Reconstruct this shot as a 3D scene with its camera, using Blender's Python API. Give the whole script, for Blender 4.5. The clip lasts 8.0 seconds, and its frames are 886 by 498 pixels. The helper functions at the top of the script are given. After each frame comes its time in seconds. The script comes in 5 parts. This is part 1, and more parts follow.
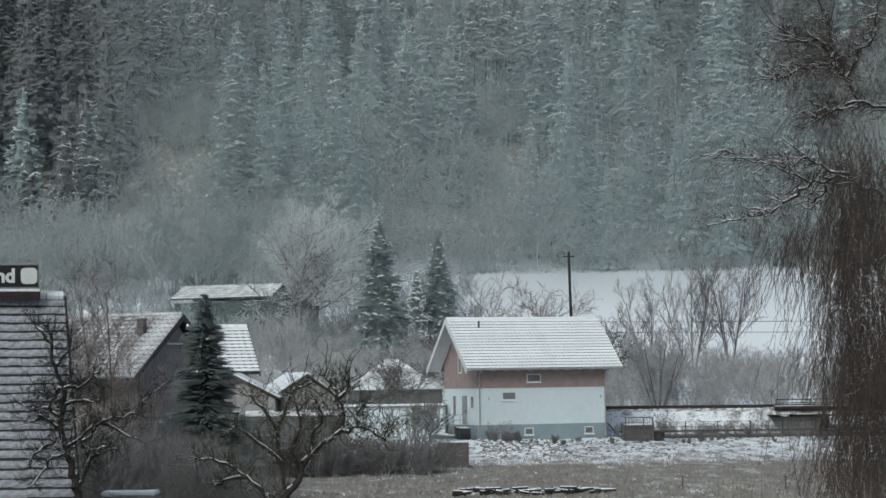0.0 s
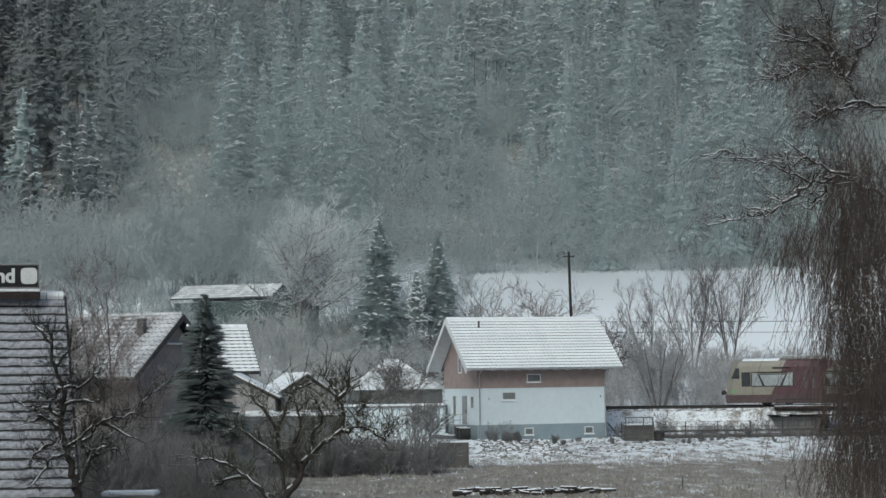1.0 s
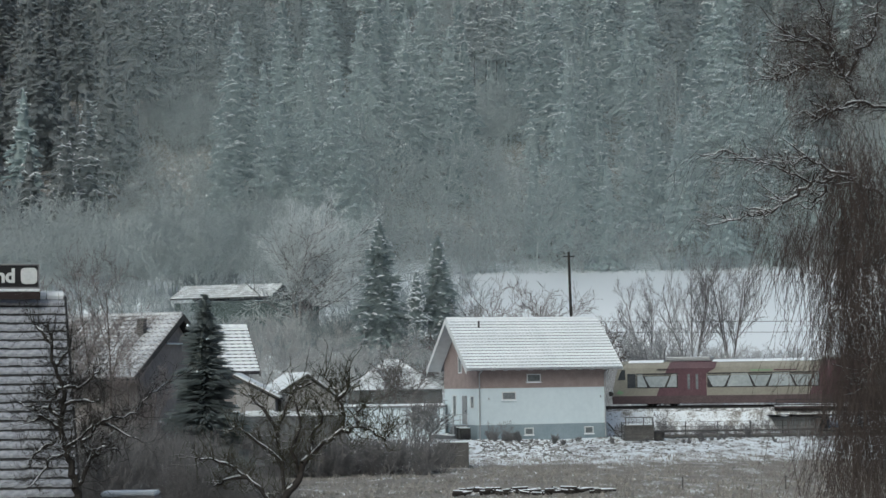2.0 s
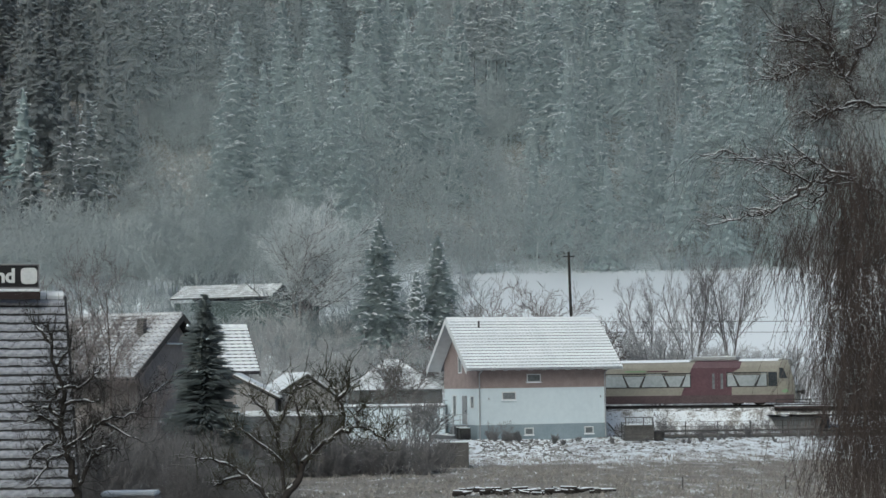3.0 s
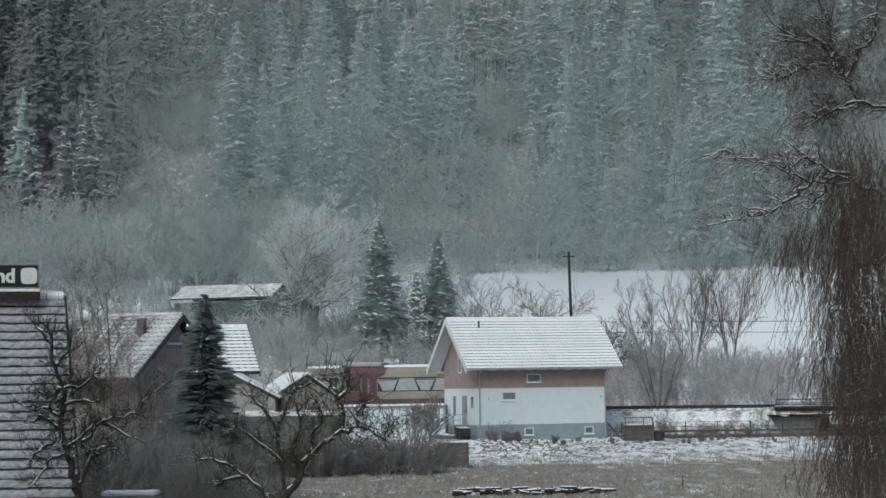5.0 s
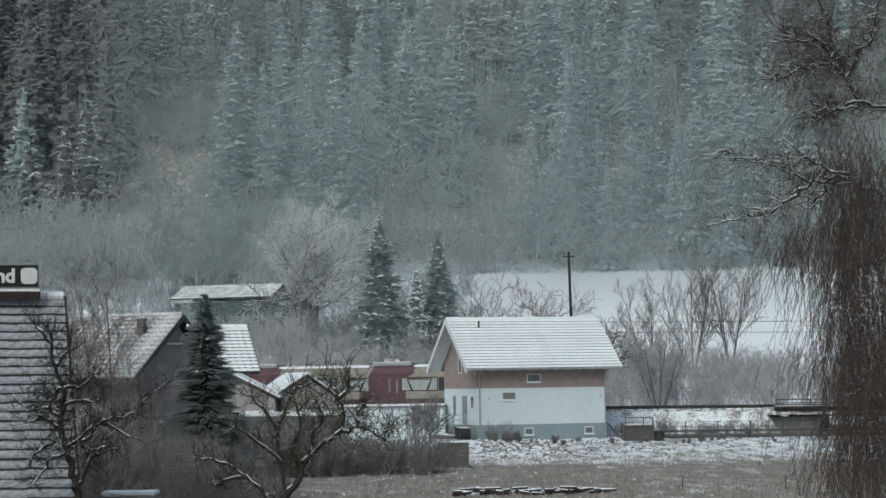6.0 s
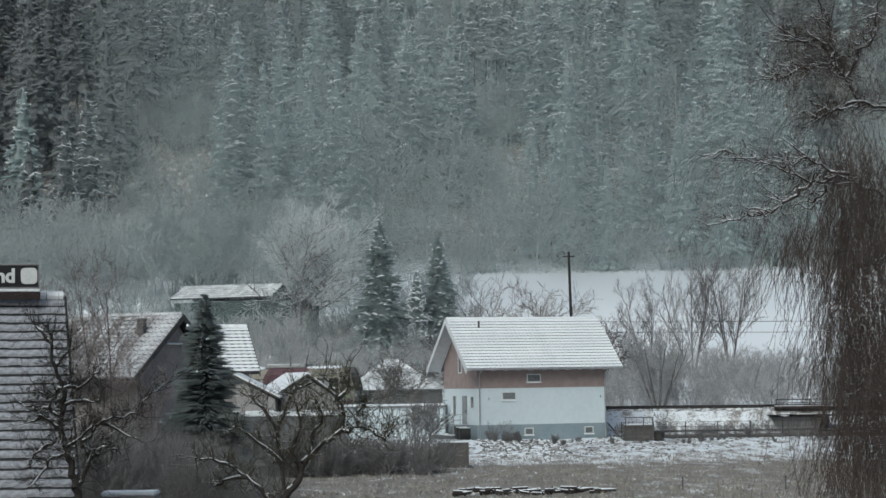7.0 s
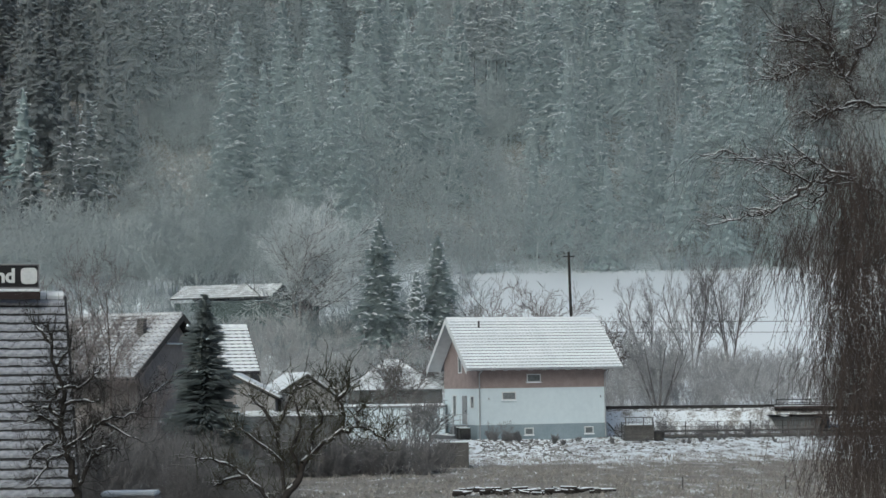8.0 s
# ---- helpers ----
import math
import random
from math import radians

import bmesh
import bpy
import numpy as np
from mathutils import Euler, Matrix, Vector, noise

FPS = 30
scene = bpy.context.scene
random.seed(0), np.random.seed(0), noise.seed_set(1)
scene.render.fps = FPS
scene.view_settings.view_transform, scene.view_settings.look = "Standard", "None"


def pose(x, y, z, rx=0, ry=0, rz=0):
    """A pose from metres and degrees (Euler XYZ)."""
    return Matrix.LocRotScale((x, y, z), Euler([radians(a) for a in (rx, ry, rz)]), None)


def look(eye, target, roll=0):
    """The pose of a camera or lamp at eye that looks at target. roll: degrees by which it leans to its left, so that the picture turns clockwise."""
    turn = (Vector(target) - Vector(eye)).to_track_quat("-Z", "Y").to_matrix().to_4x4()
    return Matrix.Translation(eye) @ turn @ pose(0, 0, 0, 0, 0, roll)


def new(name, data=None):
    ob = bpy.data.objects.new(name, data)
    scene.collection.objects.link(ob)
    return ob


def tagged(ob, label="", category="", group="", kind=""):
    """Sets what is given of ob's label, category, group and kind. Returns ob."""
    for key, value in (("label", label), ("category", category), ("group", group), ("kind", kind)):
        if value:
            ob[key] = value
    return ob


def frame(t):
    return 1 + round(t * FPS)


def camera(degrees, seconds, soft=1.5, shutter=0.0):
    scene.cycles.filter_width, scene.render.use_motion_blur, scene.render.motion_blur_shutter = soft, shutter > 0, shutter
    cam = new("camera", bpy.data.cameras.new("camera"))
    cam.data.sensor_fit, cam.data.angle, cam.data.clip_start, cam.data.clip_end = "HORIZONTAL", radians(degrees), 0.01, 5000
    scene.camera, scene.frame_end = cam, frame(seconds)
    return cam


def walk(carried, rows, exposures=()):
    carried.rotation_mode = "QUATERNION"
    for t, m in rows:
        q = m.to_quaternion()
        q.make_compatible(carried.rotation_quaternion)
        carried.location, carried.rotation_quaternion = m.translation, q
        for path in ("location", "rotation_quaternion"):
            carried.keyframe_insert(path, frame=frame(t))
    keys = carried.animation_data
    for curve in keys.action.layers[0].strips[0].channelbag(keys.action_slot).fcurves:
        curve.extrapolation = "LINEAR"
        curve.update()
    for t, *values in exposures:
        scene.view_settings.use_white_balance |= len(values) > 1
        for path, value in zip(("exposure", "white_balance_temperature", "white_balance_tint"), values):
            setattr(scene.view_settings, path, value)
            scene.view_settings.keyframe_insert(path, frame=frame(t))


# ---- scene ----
cam = camera(24.0, 8.0, soft=1.5)
EYE = (0.0, 0.0, 4.5)
VIEW = look(EYE, (0.0, 99.79, 10.966), -0.85)
walk(cam, [(0.0, VIEW), (8.0, VIEW)], exposures=[(0.0, 0.58, 5850, 0), (8.0, 0.58, 5850, 0)])

# ---- daylight: a closed grey winter sky ----
SUN_AZ, SUN_EL = 205.0, 42.0
world = bpy.data.worlds.new("world")
scene.world = world
world.use_nodes = True
wn = world.node_tree
sky = wn.nodes.new("ShaderNodeTexSky")
sky.sky_type = "NISHITA"
sky.sun_disc = False
sky.sun_elevation, sky.sun_rotation = radians(SUN_EL), radians(SUN_AZ)
sky.air_density, sky.dust_density, sky.ozone_density = 1.0, 6.0, 1.0
wn.links.new(sky.outputs[0], wn.nodes["Background"].inputs[0])
wn.nodes["Background"].inputs[1].default_value = 0.055
sun = new("sun", bpy.data.lights.new("sun", "SUN"))
sun.data.energy, sun.data.angle, sun.data.color = 0.7, radians(25), (1.0, 0.97, 0.93)
sun.matrix_basis = look((0, 0, 0), (-math.sin(radians(SUN_AZ)) * math.cos(radians(SUN_EL)), -math.cos(radians(SUN_AZ)) * math.cos(radians(SUN_EL)), -math.sin(radians(SUN_EL))))


# ---- materials ----
def material(name, dark, light, scale=3.0, rough=0.85, bump=0.3, bump_scale=None, snow=None, snow_scale=3.0, metal=0.0, spread=0.25, per_object=0.0, island=0.0, spec=0.3, thin=0.0):
    """Two-tone noisy surface with fine relief. snow: how flat a face must lie to carry snow."""
    m = bpy.data.materials.new(name)
    m.use_nodes = True
    nt = m.node_tree
    node, link = nt.nodes.new, nt.links.new
    b = nt.nodes["Principled BSDF"]
    co = node("ShaderNodeTexCoord").outputs["Object"]
    if not per_object:
        co = node("ShaderNodeNewGeometry").outputs["Position"]
    n1, n2 = node("ShaderNodeTexNoise"), node("ShaderNodeTexNoise")
    n1.inputs["Scale"].default_value, n2.inputs["Scale"].default_value = scale, scale * 9
    n1.inputs["Detail"].default_value, n2.inputs["Detail"].default_value = 3, 2
    for n in (n1, n2):
        link(co, n.inputs["Vector"])
    add = node("ShaderNodeMath")
    add.operation = "ADD"
    link(n1.outputs[0], add.inputs[0])
    link(n2.outputs[0], add.inputs[1])
    ramp = node("ShaderNodeMapRange")
    ramp.inputs[1].default_value, ramp.inputs[2].default_value = 1 - spread, 1 + spread
    link(add.outputs[0], ramp.inputs[0])
    mix = node("ShaderNodeMix")
    mix.data_type = "RGBA"
    mix.inputs[6].default_value, mix.inputs[7].default_value = (*dark, 1), (*light, 1)
    link(ramp.outputs[0], mix.inputs[0])
    colour = mix.outputs[2]
    for amount, source in ((per_object, "ShaderNodeObjectInfo"), (island, "ShaderNodeNewGeometry")):
        if amount:
            info = node(source)
            out = info.outputs["Random"] if source == "ShaderNodeObjectInfo" else info.outputs["Random Per Island"]
            mr = node("ShaderNodeMapRange")
            mr.inputs[3].default_value, mr.inputs[4].default_value = 1 - amount, 1 + amount
            link(out, mr.inputs[0])
            hsv = node("ShaderNodeHueSaturation")
            link(mr.outputs[0], hsv.inputs["Value"])
            link(colour, hsv.inputs["Color"])
            colour = hsv.outputs[0]
    b.inputs["Roughness"].default_value, b.inputs["Metallic"].default_value = rough, metal
    b.inputs["Specular IOR Level"].default_value = spec
    if snow is not None:
        sep = node("ShaderNodeSeparateXYZ")
        link(node("ShaderNodeNewGeometry").outputs["Normal"], sep.inputs[0])
        n3 = node("ShaderNodeTexNoise")
        n3.inputs["Scale"].default_value = snow_scale
        n3.inputs["Detail"].default_value = 3
        link(node("ShaderNodeNewGeometry").outputs["Position"], n3.inputs["Vector"])
        s = node("ShaderNodeMath")
        s.operation = "ADD"
        link(sep.outputs[2], s.inputs[0])
        link(n3.outputs[0], s.inputs[1])
        k = node("ShaderNodeMapRange")
        k.inputs[1].default_value, k.inputs[2].default_value = snow + 0.45, snow + 0.62
        link(s.outputs[0], k.inputs[0])
        mx = node("ShaderNodeMix")
        mx.data_type = "RGBA"
        mx.inputs[7].default_value = (0.80, 0.83, 0.86, 1)
        link(k.outputs[0], mx.inputs[0])
        link(colour, mx.inputs[6])
        colour = mx.outputs[2]
    link(colour, b.inputs["Base Color"])
    if thin:
        tl, mixer = node("ShaderNodeBsdfTranslucent"), node("ShaderNodeMixShader")
        link(colour, tl.inputs[0])
        mixer.inputs[0].default_value = thin
        link(b.outputs[0], mixer.inputs[1])
        link(tl.outputs[0], mixer.inputs[2])
        link(mixer.outputs[0], nt.nodes["Material Output"].inputs[0])
    if bump:
        bp = node("ShaderNodeBump")
        bp.inputs["Strength"].default_value, bp.inputs["Distance"].default_value = bump, 0.02
        n4 = node("ShaderNodeTexNoise")
        n4.inputs["Scale"].default_value = bump_scale or scale * 6
        link(co, n4.inputs["Vector"])
        link(n4.outputs[0], bp.inputs["Height"])
        link(bp.outputs[0], b.inputs["Normal"])
    return m


SNOW = material("snow", (0.74, 0.78, 0.82), (0.84, 0.87, 0.89), 0.8, 0.7, 0.4, 6)
PLASTER = material("white_plaster", (0.53, 0.60, 0.64), (0.58, 0.65, 0.685), 0.35, 0.9, 0.05, 20)
PLINTH = material("grey_blue_plinth_paint", (0.20, 0.25, 0.28), (0.25, 0.30, 0.33), 1.0, 0.8, 0.2, 20)
BOARD = material("brown_boarding", (0.25, 0.20, 0.19), (0.33, 0.265, 0.255), 1.6, 0.8, 0.3, 12, per_object=0.08)
TRIMW = material("pale_grey_painted_wood", (0.52, 0.54, 0.55), (0.64, 0.66, 0.67), 2.0, 0.7, 0.2)
TILE_SNOW = material("snow_covered_tile", (0.78, 0.81, 0.84), (0.88, 0.90, 0.92), 1.5, 0.75, 0.4, 8, per_object=0.04)
TILE_DARK = material("dark_tile", (0.025, 0.025, 0.028), (0.05, 0.05, 0.053), 2.0, 0.7, 0.4)
# snow greyed in its colour for the lens vignette over the farmhouse
TILE_GREY = material("vignette_greyed_snow_on_tile", (0.25, 0.258, 0.285), (0.40, 0.415, 0.445), 0.7, 0.75, 0.4, 8, per_object=0.03)
LIMB = material("snow_lined_limb", (0.03, 0.027, 0.025), (0.07, 0.06, 0.055), 4.0, 0.9, 0.4, 30, snow=0.46, snow_scale=2.0)
ROOFGREY = material("grey_roof_tile", (0.13, 0.14, 0.15), (0.20, 0.21, 0.22), 2.0, 0.7, 0.3)
BAREGREY = material("grey_twigs", (0.14, 0.13, 0.13), (0.25, 0.24, 0.24), 1.5, 0.9, 0.0, snow=0.95)
TWIGBROWN = material("brown_twigs", (0.10, 0.085, 0.08), (0.19, 0.165, 0.155), 1.5, 0.9, 0.0, snow=0.95)
TWIGRED = material("reddish_brown_fine_twigs", (0.19, 0.17, 0.168), (0.29, 0.262, 0.26), 1.5, 0.9, 0.0)
HEDGE = material("dark_hedge_twigs", (0.135, 0.132, 0.134), (0.235, 0.229, 0.231), 1.5, 0.9, 0.0, snow=0.98, snow_scale=1.5)
TILE_PATCHY = material("patchy_snow_on_roof", (0.42, 0.43, 0.44), (0.80, 0.83, 0.85), 0.8, 0.8, 0.4, 8, spread=0.16)
TILE_THIN = material("thinly_snowed_tile", (0.19, 0.175, 0.17), (0.58, 0.60, 0.625), 0.9, 0.8, 0.4, 8, spread=0.15, per_object=0.08)
GLASS = material("window_glass", (0.03, 0.035, 0.04), (0.06, 0.065, 0.07), 1.0, 0.08, 0.0, spec=0.6)
# opaque pane, its pale colour standing for bright snow seen through it
TRAIN_GLASS = material("train_window_glass", (0.26, 0.29, 0.30), (0.36, 0.39, 0.40), 0.5, 0.06, 0.0, spec=0.8)
DARKMETAL = material("dark_steel", (0.025, 0.025, 0.028), (0.06, 0.058, 0.055), 2.0, 0.6, 0.3, metal=0.3)
GALV = material("galvanised_steel", (0.30, 0.31, 0.32), (0.40, 0.41, 0.42), 3.0, 0.5, 0.1, metal=0.6)
CREAM = material("cream_train_paint", (0.20, 0.19, 0.16), (0.25, 0.24, 0.205), 0.6, 0.4, 0.0)
CRIMSON = material("crimson_train_paint", (0.076, 0.041, 0.051), (0.102, 0.055, 0.066), 0.6, 0.4, 0.0)
SKIRT = material("dirty_crimson_skirt", (0.062, 0.044, 0.047), (0.095, 0.070, 0.073), 1.2, 0.6, 0.1)
UNDER = material("train_running_gear", (0.03, 0.022, 0.022), (0.07, 0.05, 0.05), 2.0, 0.8, 0.3)
GREENLOGO = material("dull_green_emblem", (0.15, 0.25, 0.14), (0.19, 0.29, 0.175), 2.0, 0.5, 0.0)
# a dark wall, its colour lightened for haze across the village
DARKWALL = material("haze_paled_wall", (0.29, 0.27, 0.262), (0.37, 0.347, 0.34), 0.7, 0.9, 0.3, 8)
WEATHERED = material("weathered_dark_timber", (0.07, 0.068, 0.066), (0.13, 0.125, 0.12), 1.2, 0.9, 0.4, 10, per_object=0.1)
BARNGREEN = material("dark_green_boards", (0.045, 0.062, 0.060), (0.08, 0.102, 0.098), 1.2, 0.9, 0.4, 10)
# boards whose grey is raised further for the same haze
SHEDWALL = material("weathered_boards_paled_for_haze", (0.28, 0.273, 0.27), (0.37, 0.362, 0.36), 1.2, 0.9, 0.4, 10)
GREYWALL = material("grey_render", (0.20, 0.21, 0.22), (0.28, 0.29, 0.30), 0.8, 0.9, 0.2, 10)
STONE = material("dark_retaining_stone", (0.09, 0.095, 0.10), (0.17, 0.175, 0.18), 1.4, 0.9, 0.5, 8, snow=0.6)
BARK = material("dark_bark_with_snow", (0.025, 0.022, 0.02), (0.06, 0.052, 0.048), 4.0, 0.9, 0.4, 30, snow=0.62, snow_scale=2.5)
BARK_WET = material("wet_black_bark", (0.02, 0.018, 0.017), (0.045, 0.04, 0.036), 4.0, 0.85, 0.4, 30, snow=0.85, snow_scale=3)
MOSSY = material("mossy_green_twigs", (0.035, 0.034, 0.024), (0.085, 0.08, 0.05), 4.0, 0.9, 0.2, snow=0.8)
WILLOWTWIG = material("reddish_willow_twigs", (0.062, 0.05, 0.046), (0.115, 0.092, 0.082), 2.0, 0.8, 0.0)
FROST = material("frosted_grey_twigs", (0.24, 0.275, 0.285), (0.42, 0.46, 0.47), 1.2, 0.9, 0.0, snow=0.55)
RIME = material("thick_grey_rime", (0.62, 0.66, 0.665), (0.74, 0.77, 0.775), 1.0, 0.9, 0.0)
FROST_DIM = material("frosted_brown_twigs", (0.25, 0.25, 0.253), (0.52, 0.525, 0.53), 1.2, 0.9, 0.0, snow=0.72)
BARETWIG = material("grey_frosty_bare_twigs", (0.40, 0.40, 0.40), (0.58, 0.585, 0.585), 1.5, 0.9, 0.0, snow=0.8)
# paled beyond snow and frost: the hillside haze is in this colour
NEEDLE = material("snowy_haze_paled_spruce_needles", (0.47, 0.545, 0.545), (0.54, 0.62, 0.62), 0.10, 0.9, 0.0, island=0.05, thin=0.62)
# vignette at the view's sides and top, put into the needle colour
NEEDLE_DIM = material("vignette_dimmed_spruce_needles", (0.29, 0.31, 0.316), (0.35, 0.372, 0.378), 0.10, 0.9, 0.0, island=0.05, thin=0.62)
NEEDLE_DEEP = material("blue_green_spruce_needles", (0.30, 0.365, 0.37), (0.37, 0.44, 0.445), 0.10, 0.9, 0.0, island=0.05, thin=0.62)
# the haze's brightness is put into this grain colour
MIST = material("haze_stand_in_grains", (0.38, 0.435, 0.435), (0.42, 0.475, 0.475), 0.05, 0.95, 0.0, thin=0.5, spec=0.0)
# both needle colours below are lightened to hold the haze over the village
NEEDLE_DARK = material("dark_spruce_needles", (0.24, 0.272, 0.272), (0.30, 0.335, 0.335), 1.5, 0.9, 0.0, island=0.08, thin=0.6)
NEEDLE_MID = material("haze_paled_green_spruce_needles", (0.29, 0.34, 0.338), (0.35, 0.405, 0.403), 0.6, 0.9, 0.0, island=0.08, thin=0.65)
FARSNOW = material("rimy_branch_snow", (0.80, 0.84, 0.85), (0.88, 0.91, 0.92), 0.6, 0.8, 0.0)
# hoar frost, brightened further for pale haze between the spruces
FROST_SOFT = material("frosted_twigs_paled_for_haze", (0.50, 0.54, 0.545), (0.60, 0.64, 0.645), 0.2, 0.9, 0.0, thin=0.3)
# bark colour lifted for haze among the trees
TRUNKFAR = material("haze_paled_spruce_bark", (0.20, 0.21, 0.21), (0.30, 0.31, 0.31), 1.0, 0.9, 0.0)
GRASS = material("dead_winter_grass", (0.20, 0.188, 0.168), (0.38, 0.362, 0.335), 1.5, 0.95, 0.0, snow=0.7)
SIGNBLACK = material("black_sign_face", (0.012, 0.012, 0.014), (0.02, 0.02, 0.022), 2.0, 0.4, 0.0)
SIGNWHITE = material("white_sign_lettering", (0.56, 0.58, 0.58), (0.64, 0.66, 0.66), 2.0, 0.5, 0.0)
SIGNGREY = material("grey_sign_frame", (0.16, 0.16, 0.17), (0.22, 0.22, 0.23), 2.0, 0.5, 0.0)
MAROON = material("dark_maroon_paint", (0.018, 0.012, 0.012), (0.032, 0.021, 0.021), 2.0, 0.7, 0.3)
BALLAST = material("snowy_ballast", (0.12, 0.115, 0.11), (0.72, 0.74, 0.76), 3.0, 0.9, 0.6, 12, spread=0.10)
CLOD = material("dark_stones_and_turf", (0.09, 0.085, 0.08), (0.24, 0.23, 0.215), 2.0, 0.95, 0.2, island=0.3)
# pale sky reflection put into the pane colour; nothing hangs behind
PALE_GLASS = material("window_glass_painted_pale", (0.11, 0.12, 0.127), (0.19, 0.205, 0.212), 0.8, 0.08, 0.0, spec=0.6)


def ground_material():
    """Snow, thinned over the meadow so that dead grass shows through in patches."""
    m = bpy.data.materials.new("snowy_meadow")
    m.use_nodes = True
    nt = m.node_tree
    node, link = nt.nodes.new, nt.links.new
    b = nt.nodes["Principled BSDF"]
    pos = node("ShaderNodeNewGeometry").outputs["Position"]
    sep = node("ShaderNodeSeparateXYZ")
    link(pos, sep.inputs[0])
    wide, fine, grain = (node("ShaderNodeTexNoise") for _ in range(3))
    stretch = node("ShaderNodeMapping")
    stretch.inputs["Scale"].default_value = (1.0, 0.28, 1.0)
    link(pos, stretch.inputs[0])
    for n, s in ((wide, 0.12), (fine, 1.1), (grain, 9.0)):
        n.inputs["Scale"].default_value = s
        n.inputs["Detail"].default_value = 4
        link(stretch.outputs[0], n.inputs["Vector"])
    lie = node("ShaderNodeFloatCurve")
    curve = lie.mapping.curves[0]
    curve.points[0].location, curve.points[1].location = (0.0, 0.24), (1.0, 0.30)
    for p in ((0.13, 0.26), (0.155, 0.50), (0.225, 0.56), (0.31, 0.58), (0.36, 0.62), (0.40, 1.0), (0.855, 1.0), (0.885, 0.30)):
        curve.points.new(*p)
    lie.mapping.update()
    span = node("ShaderNodeMapRange")
    span.inputs[1].default_value, span.inputs[2].default_value = 80, 370
    link(sep.outputs[1], span.inputs[0])
    link(span.outputs[0], lie.inputs["Value"])
    total = lie.outputs[0]
    for n, k in ((wide, 0.5), (fine, 1.3), (grain, 1.0)):
        ma = node("ShaderNodeMath")
        ma.operation = "MULTIPLY_ADD"
        ma.inputs[1].default_value = k
        link(n.outputs[0], ma.inputs[0])
        link(total, ma.inputs[2])
        total = ma.outputs[0]
    cut = node("ShaderNodeMapRange")
    cut.inputs[1].default_value, cut.inputs[2].default_value = 1.73, 2.06
    link(total, cut.inputs[0])
    earth = node("ShaderNodeMix")
    earth.data_type = "RGBA"
    earth.inputs[6].default_value, earth.inputs[7].default_value = (0.14, 0.125, 0.108, 1), (0.34, 0.315, 0.285, 1)
    link(fine.outputs[0], earth.inputs[0])
    mix = node("ShaderNodeMix")
    mix.data_type = "RGBA"
    mix.inputs[7].default_value = (0.80, 0.84, 0.87, 1)
    link(cut.outputs[0], mix.inputs[0])
    link(earth.outputs[2], mix.inputs[6])
    link(mix.outputs[2], b.inputs["Base Color"])
    b.inputs["Roughness"].default_value = 0.85
    bp = node("ShaderNodeBump")
    bp.inputs["Strength"].default_value, bp.inputs["Distance"].default_value = 0.6, 0.06
    link(grain.outputs[0], bp.inputs["Height"])
    link(bp.outputs[0], b.inputs["Normal"])
    return m


# ---- mesh helpers ----
def mesh_of(name, verts, faces, mat, smooth=False):
    me = bpy.data.meshes.new(name)
    verts = np.asarray(verts, dtype=np.float32)
    if isinstance(faces, np.ndarray):
        n, k = faces.shape
        me.vertices.add(len(verts))
        me.vertices.foreach_set("co", verts.ravel())
        me.loops.add(n * k)
        me.loops.foreach_set("vertex_index", faces.astype(np.int32).ravel())
        me.polygons.add(n)
        me.polygons.foreach_set("loop_start", np.arange(0, n * k, k, dtype=np.int32))
        me.update(calc_edges=True)
    else:
        me.from_pydata([tuple(v) for v in verts], [], faces)
    me.materials.append(mat)
    if smooth:
        me.polygons.foreach_set("use_smooth", [True] * len(me.polygons))
    return me


def thing(name, m, label, category, group="", kind=""):
    e = new(name)
    e.matrix_basis = m
    return tagged(e, label, category, group, kind)


def part(name, data, mat, parent, label="", m=None):
    """Links a bmesh or a mesh as one part under a thing."""
    if isinstance(data, bmesh.types.BMesh):
        me = bpy.data.meshes.new(name)
        bmesh.ops.recalc_face_normals(data, faces=data.faces)
        data.to_mesh(me)
        data.free()
        me.materials.append(mat)
        data = me
    ob = new(name, data)
    ob.parent = parent
    if m is not None:
        ob.matrix_basis = m
    return tagged(ob, label)


def box(bm, x0, x1, y0, y1, z0, z1, bevel=0.0, m=None):
    r = bmesh.ops.create_cube(bm, size=1.0)
    mat = Matrix.Translation(((x0 + x1) / 2, (y0 + y1) / 2, (z0 + z1) / 2)) @ Matrix.Diagonal((x1 - x0, y1 - y0, z1 - z0, 1))
    bmesh.ops.transform(bm, matrix=(m @ mat) if m else mat, verts=r["verts"])
    if bevel:
        edges = list({e for v in r["verts"] for e in v.link_edges})
        bmesh.ops.bevel(bm, geom=edges, offset=bevel, segments=2, affect="EDGES")
    return bm


def boxed(x0, x1, y0, y1, z0, z1, bevel=0.0, m=None):
    return box(bmesh.new(), x0, x1, y0, y1, z0, z1, bevel, m)


def rod(bm, a, b, r0, r1=None, n=8):
    a, b = Vector(a), Vector(b)
    r1 = r0 if r1 is None else r1
    m = Matrix.Translation((a + b) / 2) @ (b - a).to_track_quat("Z", "Y").to_matrix().to_4x4()
    bmesh.ops.create_cone(bm, cap_ends=True, segments=n, radius1=r0, radius2=r1, depth=(b - a).length, matrix=m)
    return bm


